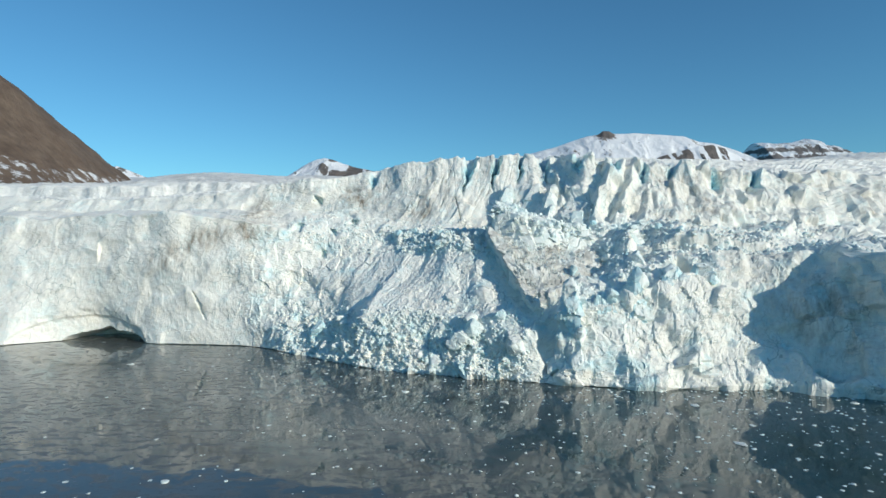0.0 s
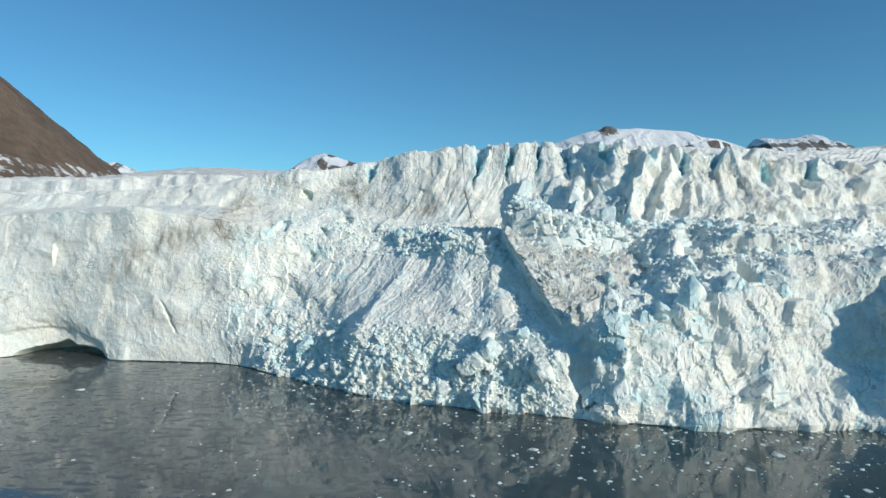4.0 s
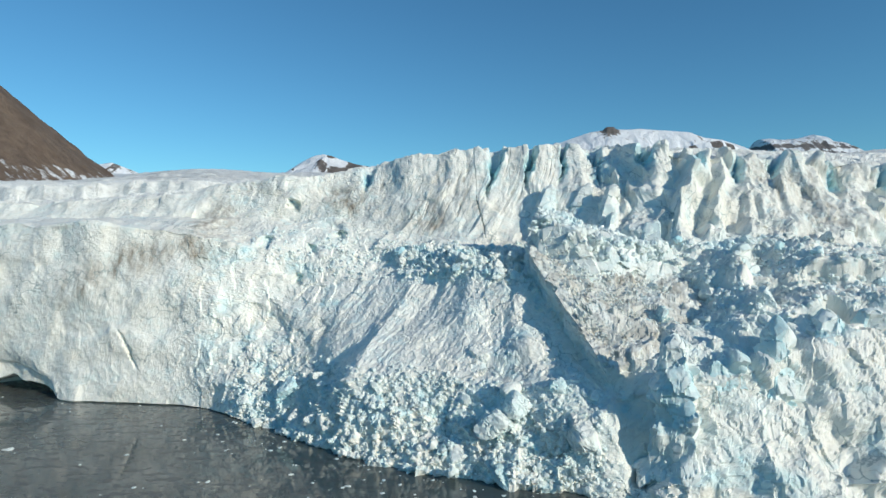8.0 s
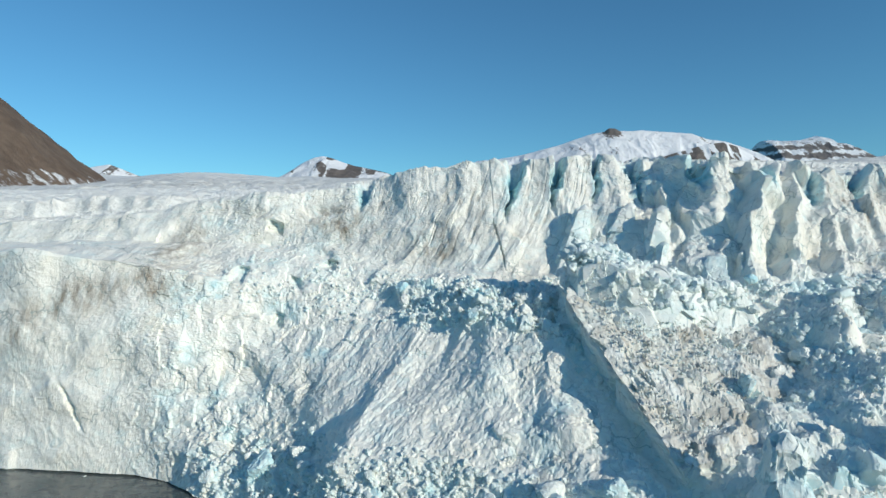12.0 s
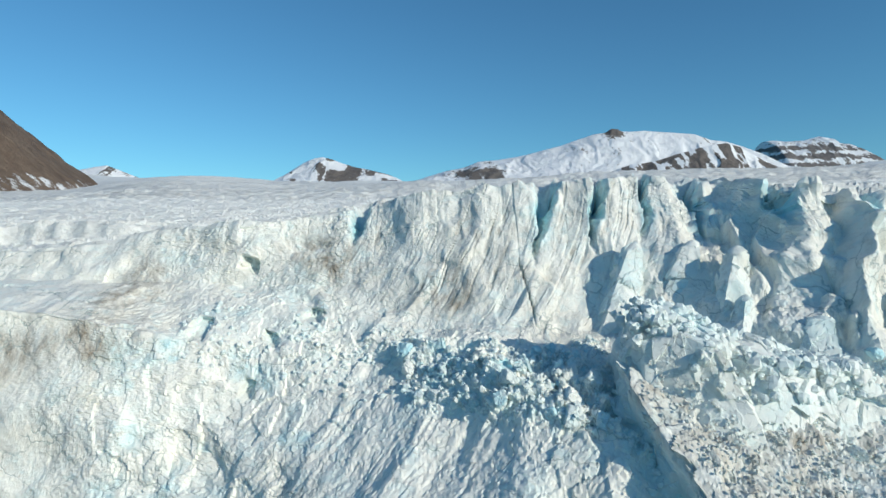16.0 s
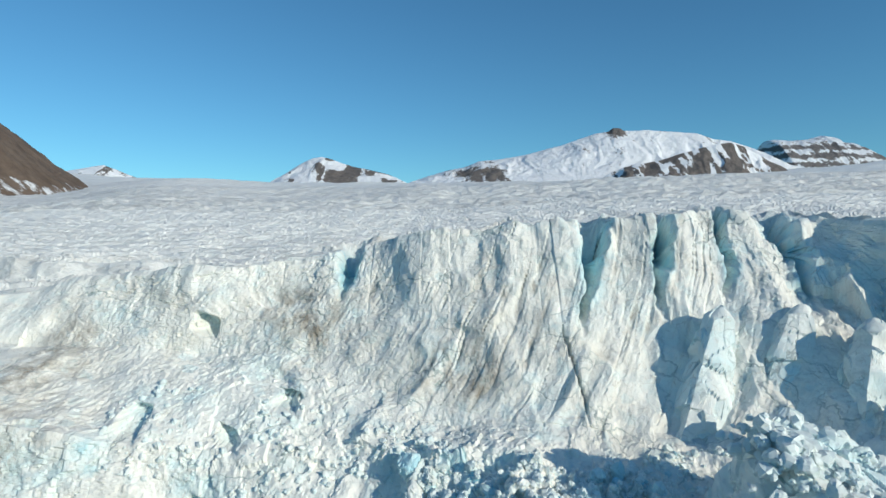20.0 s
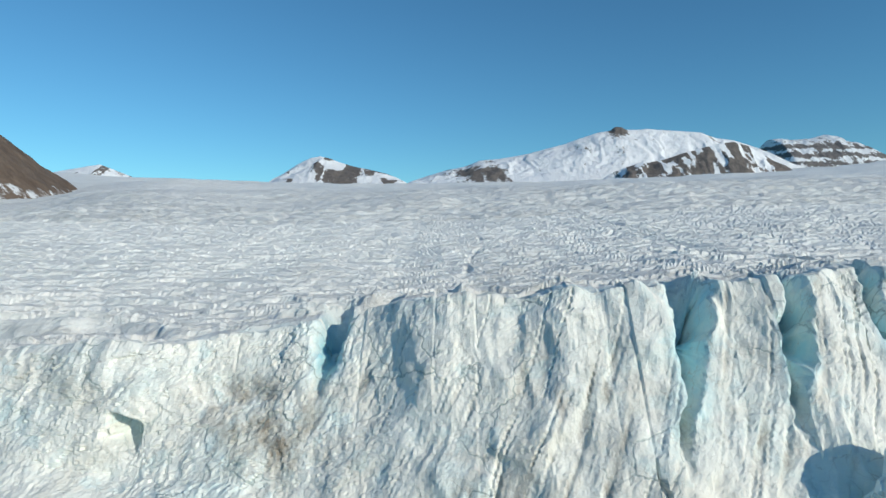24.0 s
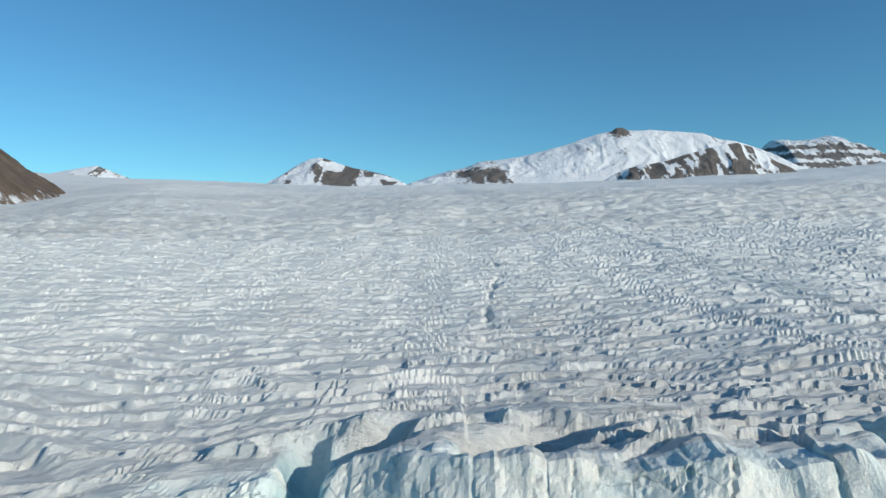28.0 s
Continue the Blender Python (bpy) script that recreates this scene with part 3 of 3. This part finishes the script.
for name, label, r0, r1, c0, c1 in (("cave_cliff", "smooth cream-white ice cliff with a low sea cave", 0, foot_row, 0, left_col),
                                    ("furrowed_slope", "steep white slope with furrows and fallen ice at its foot", 0, foot_row, left_col, mid_col),
                                    ("front_buttress", "broken blue-white buttress standing in the water", 0, foot_row, mid_col, len(xs) - 1),
                                    ("upper_terrace", "white ice terrace with a low scarp and silt stains", foot_row, cut, 0, left_col),
                                    ("layered_wall", "tall white ice wall with bent silty layers and clefts", foot_row, cut, left_col, mid_col),
                                    ("pillared_wall", "shaded ice wall split into pillars", foot_row, cut, mid_col, len(xs) - 1)):
    a, b = slice(r0, r1 + 1), slice(c0, c1 + 1)
    child(name, grid_mesh(name, F[a, b], ICE, (("fresh_and_shade_blue", fresh_and_shade_blue[a, b]), ("dirt", dirt[a, b])), False), glacier, label)
# the clefts' painted blue shade carries on over the crest
child("crevassed_back", grid_mesh("crevassed_back", F[cut:], SURFACE, (("fresh_and_shade_blue", 0.9 * cleft[cut:]), ("dirt", dirt[cut:])), False), glacier, "grey-white weathered ice with rows of small crevasses")


def spread(start, end, first, grow, most):
    out = [start]
    s = first
    while out[-1] < end:
        out.append(out[-1] + s)
        s = min(s * grow, most)
    return np.array(out)


# the glacier farther up, to the skyline
fy = spread(262, 1750, 0.8, 1.006, 14)
fu = np.linspace(-1, 1, 760)
FY = fy[:, None] + 0 * fu[None, :]
FX = fu[None, :] * (230 + 0.95 * (FY - 262))
q = np.stack([FX, FY, 0 * FX], -1)
near = np.exp(-(FY - 262) / 260)
FZ = back(FX, FY) + (0.3 + 0.45 * near) * ridged(np.stack([FX / 40 + 0.4 * fbm(q / 30, 2, 101), (FY + 5 * fbm(q / 25, 2, 102) + 0.1 * FX) / 9, 0 * FX], -1), 3, 103)
FZ += (0.4 + 0.6 * near) * fbm(q / np.array([5, 4, 1.0]), 4, 104, 0.65) + 0.35 * near * facets(q / 3.5 + 0.5, 108, 1.0, 0.8)[0] + 5 * fbm(q / 90, 3, 105) * step01(FY, 262, 330) + 4.5 * np.exp(-((FY - 345 - 20 * fbm(q / 120, 2, 106)) / 38) ** 2) * step01(FX, -70, -10)
rank = (FY + 4 * fbm(q / 18, 3, 109) + 0.12 * FX) / 5.2
rank = rank - np.floor(rank)
FZ += (0.25 + 0.55 * near) * np.where(rank < 0.2, rank / 0.2, (1 - rank) / 0.8)
FZ -= 3.0 * (1 - step01(FY, 262, 272))
child("snowfield", grid_mesh("snowfield", np.stack([FX, FY, FZ], -1), SURFACE, (("fresh_and_shade_blue", 0 * FX), ("dirt", np.clip(0.25 * near + 0.2 * fbm(q / 60, 3, 107), 0, 1)))), glacier, "wide grey-white ice field rising to the skyline")

# ---- water ----
wq = [-3000.0, -900, -300, -120, 0, 120, 300, 900, 3000]
WP = np.stack(np.meshgrid(np.array(wq), np.array([-3000.0, -900, -300, -60, 0, 60, 160, 400, 900, 1600])), -1)
tagged(new("water", grid_mesh("water", np.concatenate([WP, 0 * WP[..., :1]], -1), WATER)), "calm dark fjord water mirroring the ice, with thin brash", "water", kind="structure")


# ---- mountains ----
def mountain(name, label, x0, x1, yc, depth, sky_line, base, mat, seed, snow, rough=14.0, front=1.0, res=(260, 130), crag_at=(0, 1, 0)):
    """A ridge whose skyline runs through a few heights; it falls off to both sides over depth metres. snow(X, Y, Z, slope, noise) says where snow lies."""
    u, v = np.linspace(0, 1, res[0]), np.linspace(-1, 1, res[1])
    U, W = np.meshgrid(u, v)
    MX = x0 + (x1 - x0) * U
    top = np.interp(U, np.linspace(0, 1, len(sky_line)), sky_line)
    q = np.stack([MX / 90, W * depth / 90, 0 * U], -1)
    gully = ridged(np.stack([MX / 62 + 0.8 * fbm(q * 1.2, 3, seed), W * depth / 230, 0 * U], -1), 4, seed + 1)
    fall = np.clip(1 - np.abs(W) ** front, 0, 1)
    side = np.sin(np.clip(np.abs(W) * 1.3, 0, 1) * math.pi)
    crag = crag_at[2] * np.exp(-((MX - crag_at[0]) / crag_at[1]) ** 4) * np.exp(-(W * depth / 30) ** 4)
    MZ = crag + base + (top - base) * fall + rough * side * gully + 0.35 * rough * fbm(q * 3, 4, seed + 5) * (0.3 + side)
    P = np.stack([MX, yc + W * depth, MZ], -1)
    n = normals(P)
    lie = snow(U, W, (MZ - base) / (max(sky_line) - base), np.abs(n[..., 2]), fbm(q * 2, 4, seed + 9) - 0.45 * gully + 0.9 * fbm(np.stack([MX / 13 + 0.5 * fbm(q * 3, 2, seed + 12), W * depth / 90, 0 * U], -1), 3, seed + 11))
    ob = new(name, grid_mesh(name, P, mat, (("snow", lie),)))
    return tagged(ob, label, "mountain")


mountain("mountain", "steep bare brown scree mountain beside the glacier", -1002, -263, 498, 232, [234, 365, 399, 399, 360, 300, 226, 150, 50], 38, SCREE, 210,
         lambda u, w, h, s, n: -0.35 + 0.75 * step01(0.13 + 0.022 * n - h, -0.004, 0.004), 9.0, 1.2, (300, 160))
mountain("mountain", "low snow-covered hill with a bare brown flank", -1185, -801, 1760, 170, [184, 205, 226, 230, 236, 241, 247, 251, 239, 226, 214, 197, 175], 150, FAR_ROCK, 220,
         lambda u, w, h, s, n: 1.1 - 0.5 * step01(u, 0.56, 0.60) * (1 - step01(u, 0.8, 0.85)) * (h > 0.3) + 0.6 * n, 5.0)
mountain("mountain", "snowy pyramid peak with dark rock bands on one side", -470, -76, 1560, 170, [152, 166, 179, 194, 208, 221, 233, 242, 246, 241, 233, 226, 220, 216, 211, 206, 201, 193, 182, 166], 150, FAR_ROCK, 230,
         lambda u, w, h, s, n: 1.1 - 0.2 * step01(u + 0.10 * w, 0.43, 0.47) + 1.2 * n, 8.0)
mountain("mountain", "broad snow-covered mountain with a dark summit crag", -151, 1207, 2000, 300,
         [183, 225, 244, 259, 270, 291, 295, 304, 314, 329, 343, 363, 380, 388, 389, 391, 388, 384, 381, 361, 356, 338, 316, 289, 253, 190], 170, FAR_ROCK, 240,
         lambda u, w, h, s, n: 1.0 + 0.45 * n - 2.5 * spot(u, w, 0.527, 0.0, 0.018, 0.1) - 0.75 * spot(u, h, 0.20, 0.3, 0.08, 0.22) - 0.5 * spot(u, h, 0.76, 0.9, 0.03, 0.1), 11.0, 1.1, (420, 200), (564, 20, 10))
mountain("mountain", "layered table mountain with snow on its ledges", 1266, 1876, 2500, 300, [296, 375, 437, 440, 437, 436, 439, 441, 449, 458, 451, 432, 428, 419, 404, 380, 355, 329, 307, 284], 200, LAYERED, 250,
         lambda u, w, h, s, n: 0.46 + 0.5 * (h > 0.86) + 0.35 * n, 9.0, 1.6)
mountain("mountain", "brown rock shoulder with snow gullies below a snowy mountain", 363, 988, 1660, 150,
         [158, 183, 209, 226, 238, 243, 250, 261, 272, 282, 291, 295, 286, 265, 243, 223, 203, 172], 140, FAR_ROCK, 260,
         lambda u, w, h, s, n: 0.46 + 0.34 * step01(h, 0.6, 1.0) * (1 - 0.6 * step01(u, 0.6, 0.8)) + 1.7 * n, 16.0, 1.0)


# ---- separate masses of ice ----
def cube_sphere(n):
    """The directions of a cube's surface grid, six sheets of n x n."""
    a = np.linspace(-1, 1, n)
    A, B = np.meshgrid(a, a)
    one = np.ones_like(A)
    return [np.stack(t, -1) for t in ((A, B, one), (B, A, -one), (one, A, B), (-one, B, A), (B, one, A), (A, -one, B))]


def weld_grids(n):
    """One closed cube grid: the directions, and the quads over them."""
    D = np.concatenate([d.reshape(-1, 3) for d in cube_sphere(n)])
    _, first, back_to = np.unique(np.round(D * 4096).astype(np.int64), axis=0, return_index=True, return_inverse=True)
    idx = np.arange(n * n).reshape(n, n)
    quad = np.stack([idx[:-1, :-1], idx[:-1, 1:], idx[1:, 1:], idx[1:, :-1]], -1).reshape(-1, 4)
    quads = np.concatenate([quad + k * n * n for k in range(6)])
    return D[first], back_to.ravel()[quads]


def raw_mesh(name, P, quads, material, attrs=(), smooth=False):
    me = bpy.data.meshes.new(name)
    me.vertices.add(len(P))
    me.vertices.foreach_set("co", P.astype(np.float32).ravel())
    me.loops.add(quads.size)
    me.loops.foreach_set("vertex_index", quads.astype(np.int32).ravel())
    me.polygons.add(len(quads))
    me.polygons.foreach_set("loop_start", np.arange(0, quads.size, 4, dtype=np.int32))
    me.polygons.foreach_set("loop_total", np.full(len(quads), 4, np.int32))
    me.polygons.foreach_set("use_smooth", np.full(len(quads), smooth))
    for key, data in attrs:
        me.attributes.new(key, "FLOAT", "POINT").data.foreach_set("value", np.asarray(data, np.float32).ravel())
    me.update(calc_edges=True)
    me.materials.append(material)
    return me


def ice_mass(name, corners, seed, n=60, round_off=0.25, amp=1.0, silt_top=0.0, blue=0.5):
    """A fractured mass between eight corners (bottom four, then top four, each anticlockwise from the near left)."""
    C = np.array(corners, float)
    mid = C.mean(0)
    d, quads = weld_grids(n)
    L = np.linalg.norm(d, axis=-1, keepdims=True)
    u = (d * (1 - round_off) + round_off * 1.25 * d / L + 1) / 2
    a, b, c = u[:, 0:1], u[:, 1:2], u[:, 2:3]
    lo = (C[0] * (1 - a) + C[1] * a) * (1 - b) + (C[3] * (1 - a) + C[2] * a) * b
    hi = (C[4] * (1 - a) + C[5] * a) * (1 - b) + (C[7] * (1 - a) + C[6] * a) * b
    P = lo * (1 - c) + hi * c
    w = P + 0.6 * np.stack([fbm(P / 2.5, 2, seed + k) for k in range(3)], -1)
    v0 = plates(w / 4.5, seed + 2, 0.8, 0.2, 22.0)
    v1, k1 = facets(w / 2.2, seed + 3, 0.9, 0.2)
    v2, k2 = facets(w / 0.9, seed + 4, 1.0, 0.2)
    axes = [C[[1, 2, 5, 6]].mean(0) - C[[0, 3, 4, 7]].mean(0), C[[2, 3, 6, 7]].mean(0) - C[[0, 1, 4, 5]].mean(0), C[4:].mean(0) - C[:4].mean(0)]
    thin = min(1.0, min(np.linalg.norm(v) for v in axes) / 4.5)
    side = (d / L) ** 5
    side /= np.linalg.norm(side, axis=-1, keepdims=True)
    out = sum(side[:, k:k + 1] * axes[k] / np.linalg.norm(axes[k]) for k in range(3)) * thin
    top = step01(c[:, 0], 0.9, 1.0) * silt_top
    P = P + out * (amp * (1.6 * v0 + 0.8 * v1 + 0.2 * v2 + 0.06 * fbm(P / 0.8, 3, seed + 5)) + top * 0.12 * facets(P / 0.6, seed + 6, 1.2, 1.2)[0])[:, None]
    return raw_mesh(name, P, quads, BLOCK_ICE, (("fresh_and_shade_blue", np.clip(blue * (0.3 + 0.7 * (k1 > 0.55)) * (1 - top), 0, 1)), ("dirt", np.clip(top * 0.75 + 0.1, 0, 1))), False)


def tower(x, y, z, high, w, d, lean=(0, 0), turn=0.0, taper=0.7):
    """The eight corners of a leaning tower of ice."""
    out = []
    for level, k in ((0, 1.0), (1, taper)):
        for sx, sy in ((-1, -1), (1, -1), (1, 1), (-1, 1)):
            c, s = math.cos(radians(turn)), math.sin(radians(turn))
            px, py = sx * w / 2 * k, sy * d / 2 * k
            out.append((x + c * px - s * py + level * lean[0], y + s * px + c * py + level * lean[1], z + level * high))
    return out


slab = ice_mass("ice_slab", [(18.5, 101.5, 2), (33, 104, 3), (30, 121, 10), (9, 118, 12), (14.5, 97.5, 12.2), (33, 102, 15), (28.5, 117.5, 23.5), (8.0, 116.2, 26.2)], 300, 120, 0.10, 0.8, 0.85, 0.3)
ice_slab = thing("ice_slab", "huge tilted ice slab with gravelly brown debris on top", "ice block", at=(20, 108, 0))
child("body", slab, ice_slab).matrix_parent_inverse = Matrix.Translation((-20, -108, 0))
SERACS = [(20.6, 93.9, 1, 15.0, 5.6, 5.6, 0.0, -0.5, -30, 0.36), (26.0, 95.0, 2, 12.2, 6.5, 5.5, 0.6, 0.3, -15, 0.45), (37.4, 96.0, 3, 15.2, 8.5, 6.5, 0.3, 0.2, 5, 0.34),
          (11.9, 130.6, 24.5, 10.4, 4.4, 3.8, 3.4, 2.0, 8, 0.45), (17.2, 129.6, 24.5, 10.8, 4.8, 4.2, 4.2, 2.6, -10, 0.42), (21.6, 126.0, 24.5, 10.0, 5.0, 4.4, 2.6, 2.0, 16, 0.42)]
MORE_SERACS = [(36.0, 110.6, 19, 6.6, 4.4, 3.6, 0.1, 0.2, 15, 0.5), (31.2, 95.2, 4, 13.0, 5.6, 5.0, 0.1, -0.4, 25, 0.4), (-10.5, 145.0, 36, 5.2, 2.6, 2.4, 0.2, 0.2, 0, 0.55),
               (43.0, 96.8, 6, 12.6, 5.5, 5.0, 0.4, 0.3, -20, 0.45), (21.5, 123.0, 24, 6.2, 3.6, 3.2, 1.6, 1.0, 30, 0.45), (27.0, 119.5, 22, 6.8, 4.2, 3.4, 1.0, 0.8, -25, 0.5),
               (15.5, 124.6, 24, 5.0, 3.4, 3.0, 0.9, 0.6, 40, 0.5)]
# the crumpled ridge that stands on the slab's upper end: bottom four corners, then top four
HEAPS = [[(9.6, 112.0, 17), (19.5, 108.5, 16), (22, 121.5, 21), (9.0, 123, 22), (10.6, 115.6, 29.4), (15.5, 112.2, 27.0), (16.5, 118.6, 29.4), (11.0, 119.6, 30.6)],
         [(15.5, 109.5, 16), (26, 110.5, 16), (27, 121.5, 21), (15, 122, 22), (17.6, 112.6, 26.2), (23.0, 113.4, 26.0), (23.0, 117.8, 26.6), (16.5, 118.8, 28.6)],
         [(21.5, 110.5, 15), (31, 111.5, 16), (31.5, 119.5, 21), (22, 120.5, 21), (23.5, 113.5, 25.6), (27.5, 114.0, 25.6), (28.5, 117.4, 25.4), (24.0, 118.0, 26.0)]]
ice_ridge = thing("ice_ridge", "crumpled white ice ridge heaped on the slab's upper end", "ice ridge", at=(18, 115, 0))
for k, corners in enumerate(HEAPS):
    me = ice_mass("block", corners, 760 + 13 * k, 104, 0.24, 0.62, 0.0, 0.25)
    child("block", me, ice_ridge).matrix_parent_inverse = Matrix.Translation((-18, -115, 0))
for k, (x, y, z, h, w, d, lx, ly, turn, taper) in enumerate(SERACS + MORE_SERACS):
    me = ice_mass("serac", tower(x, y, z, h, w, d, (lx, ly), turn, taper), 320 + 9 * k, 56, 0.34, 1.15 if z < 10 else 0.7, 0.0, 0.7 if z < 10 else 0.35)
    tagged(new("serac", me), "pale blue-white ice pinnacle with fractured faces" if z < 10 else "white leaning serac of fractured ice", "serac", "seracs of the front")


# ---- fallen ice and floating ice ----
rng = np.random.default_rng(5)


def chunk(n, seed, flat=1.0):
    """A broken lump with plane faces, about one metre across, as points and quads."""
    r = np.random.default_rng(seed)
    d, quads = weld_grids(n)
    d = d / np.linalg.norm(d, axis=-1, keepdims=True)
    cuts = r.normal(size=(9, 3))
    cuts /= np.linalg.norm(cuts, axis=1, keepdims=True)
    far = r.uniform(0.26, 0.5, 9)
    reach = np.min(np.where(d @ cuts.T > 0.05, far / np.maximum(d @ cuts.T, 0.05), 9), axis=1)
    P = d * np.minimum(reach, 0.62)[:, None]
    P[:, 2] *= flat
    return P + 0.02 * r.normal(size=P.shape), quads


def turned(r):
    return np.array(Euler((r.uniform(0, 6.3), r.uniform(0, 6.3), r.uniform(0, 6.3))).to_matrix())


LUMPS = []
for k in range(14):
    P, quads = chunk(9, 900 + k)
    LUMPS.append(raw_mesh("ice_block", P, quads, BLOCK_ICE, (("fresh_and_shade_blue", np.full(len(P), (0.1, 0.3, 0.8, 0.05, 0.2)[k % 5])), ("dirt", np.full(len(P), (0.05, 0.1, 0.0, 0.3)[k % 4])))))


def lies_on(mask, count):
    """Random places on the front where the mask holds."""
    pick = np.argwhere(mask)
    pick = pick[rng.integers(0, len(pick), count)]
    return F[pick[:, 0], pick[:, 1]]


EDGE = (V > 1.02) & (V < 1.55 + 0.5 * (X > -22)) & (X > -34) & (X < 14)
HOLLOW = (V > 2.85) & (V < 3.25 + 0.03 * (X + 10)) & (X > -10) & (X < 10)
SHOULDER = (V > 2.3) & (V < 3.8) & (X > 30) & (X < 75)
BACK_OF_SLAB = (V > 2.6) & (V < 3.9) & (X > 9) & (X < 32)


def scatter(mask, count, low, high, label, group):
    for q in lies_on(mask, count):
        size = low + (high - low) * rng.random() ** 4
        ob = new("ice_block", LUMPS[rng.integers(len(LUMPS))])
        ob.matrix_world = Matrix.LocRotScale(Vector(q) + Vector((0, -0.05, 0.12)) * size, Euler(rng.uniform(0, 6.3, 3)), Vector(size * rng.uniform(0.75, 1.25, 3)))
        tagged(ob, label, "ice block", group)


def rubble(name, places, low, high, label, kinds=10, flat=1.0, sink=0.1, spin=True, silt=0.1):
    """Many small lumps in one mesh."""
    forms = [chunk(3, 950 + k, flat) for k in range(kinds)]
    pts, qs, at = [], [], 0
    for q in places:
        P, quads = forms[rng.integers(kinds)]
        size = low + (high - low) * rng.random() ** 2.5
        P = P * size
        if spin:
            P = P @ turned(rng).T
        else:
            c, s_ = math.cos(q[0] * 7), math.sin(q[0] * 7)
            P = np.stack([c * P[:, 0] - s_ * P[:, 1], s_ * P[:, 0] + c * P[:, 1], P[:, 2]], -1)
        pts.append(P + q + np.array([0, 0, sink * size]))
        qs.append(quads + at)
        at += len(P)
    P = np.concatenate(pts)
    me = raw_mesh(name, P, np.concatenate(qs), BLOCK_ICE, (("fresh_and_shade_blue", np.full(len(P), 0.25)), ("dirt", np.full(len(P), silt))))
    return tagged(new(name, me), label, "ice rubble", kind="stuff")


scatter(EDGE, 100, 0.4, 4.0, "white angular ice block fallen at the water's edge", "fallen blocks at the water")
scatter(HOLLOW, 90, 0.35, 1.9, "blue-white angular ice block lying in the rubble hollow", "blocks in the hollow")
scatter(SHOULDER, 60, 0.6, 2.6, "white ice block lying on the broken shoulder", "blocks on the shoulder")
scatter(BACK_OF_SLAB, 40, 0.7, 2.6, "white ice block heaped behind the tilted slab", "blocks behind the slab")
rubble("ice_rubble", lies_on(EDGE, 3400), 0.12, 0.75, "small broken ice heaped along the water's edge")
rubble("ice_rubble", lies_on(HOLLOW, 3600), 0.1, 0.65, "small broken ice filling the hollow below the wall")
BENCH = (V > 2.8) & (V < 3.6) & (X > -36) & (X < -6) & (fbm(p / 5, 2, 121) > 0.05)
rubble("ice_rubble", lies_on(BENCH, 450), 0.1, 0.7, "small broken ice scattered over the white bench")
rubble("ice_rubble", np.concatenate([lies_on(SHOULDER, 1300), lies_on(BACK_OF_SLAB, 900)]), 0.2, 0.9, "small broken ice strewn over the shoulder")
SC = np.array([(15, 98.5, 12.4), (32, 102.5, 15), (27.5, 116.5, 23), (9.6, 114.5, 26.8)])
uv = rng.random((2600, 2))
on_slab = ((SC[0] * (1 - uv[:, :1]) + SC[1] * uv[:, :1]) * (1 - uv[:, 1:]) + (SC[3] * (1 - uv[:, :1]) + SC[2] * uv[:, :1]) * uv[:, 1:])
debris = rubble("debris_cover", on_slab, 0.06, 0.38, "dirty brown broken ice strewn over the slab", silt=0.7)
del debris["category"]
debris.parent, debris.matrix_parent_inverse = ice_slab, Matrix.Translation((-20, -108, 0))

tops = []
for corners in HEAPS:
    c, uv = np.array(corners), rng.random((420, 2))
    low_edge, top_edge = c[:4], c[4:]
    ring = (top_edge[0] * (1 - uv[:, :1]) + top_edge[1] * uv[:, :1]) * (1 - uv[:, 1:]) + (top_edge[3] * (1 - uv[:, :1]) + top_edge[2] * uv[:, :1]) * uv[:, 1:]
    fall = rng.random((420, 1)) ** 2 * 0.35
    out = ring - top_edge.mean(0)
    tops.append(ring + out * fall * 2.0 - np.array([0, 0, 1.0]) * fall * 7)
crumbs = rubble("crumb_cover", np.concatenate(tops), 0.25, 1.3, "white broken ice lying over the ridge", silt=0.05)
del crumbs["category"]
crumbs.parent, crumbs.matrix_parent_inverse = ice_ridge, Matrix.Translation((-18, -115, 0))


def on_water(count, right):
    """Places on the open water in front of the ice; right: how much they crowd towards larger x."""
    x = -95 + 190 * rng.random(count) ** (1 / right)
    edge = np.interp(x, GX, WATER_Y)
    return np.stack([x, edge - 0.8 - 75 * rng.random(count) ** 1.3, 0 * x], -1)


FLOES = []
for k in range(8):
    P, quads = chunk(7, 980 + k, 0.34)
    FLOES.append(raw_mesh("ice_floe", P, quads, BLOCK_ICE, (("fresh_and_shade_blue", np.full(len(P), 0.15)), ("dirt", np.full(len(P), 0.05)))))
for q in on_water(130, 3.0):
    size = 0.35 + 1.2 * rng.random() ** 3
    ob = new("ice_floe", FLOES[rng.integers(8)])
    ob.matrix_world = Matrix.LocRotScale(Vector(q) + Vector((0, 0, 0.03)), Euler((0, 0, rng.uniform(0, 6.3))), Vector((size, size * rng.uniform(0.6, 1.1), 0.55 * size)))
    tagged(ob, "small white ice floe drifting on dark water", "ice floe", "drifting floes")
rubble("brash_ice", on_water(3600, 3.2), 0.1, 0.6, "small white crumbs of brash ice afloat", 8, 0.35, 0.0, False)
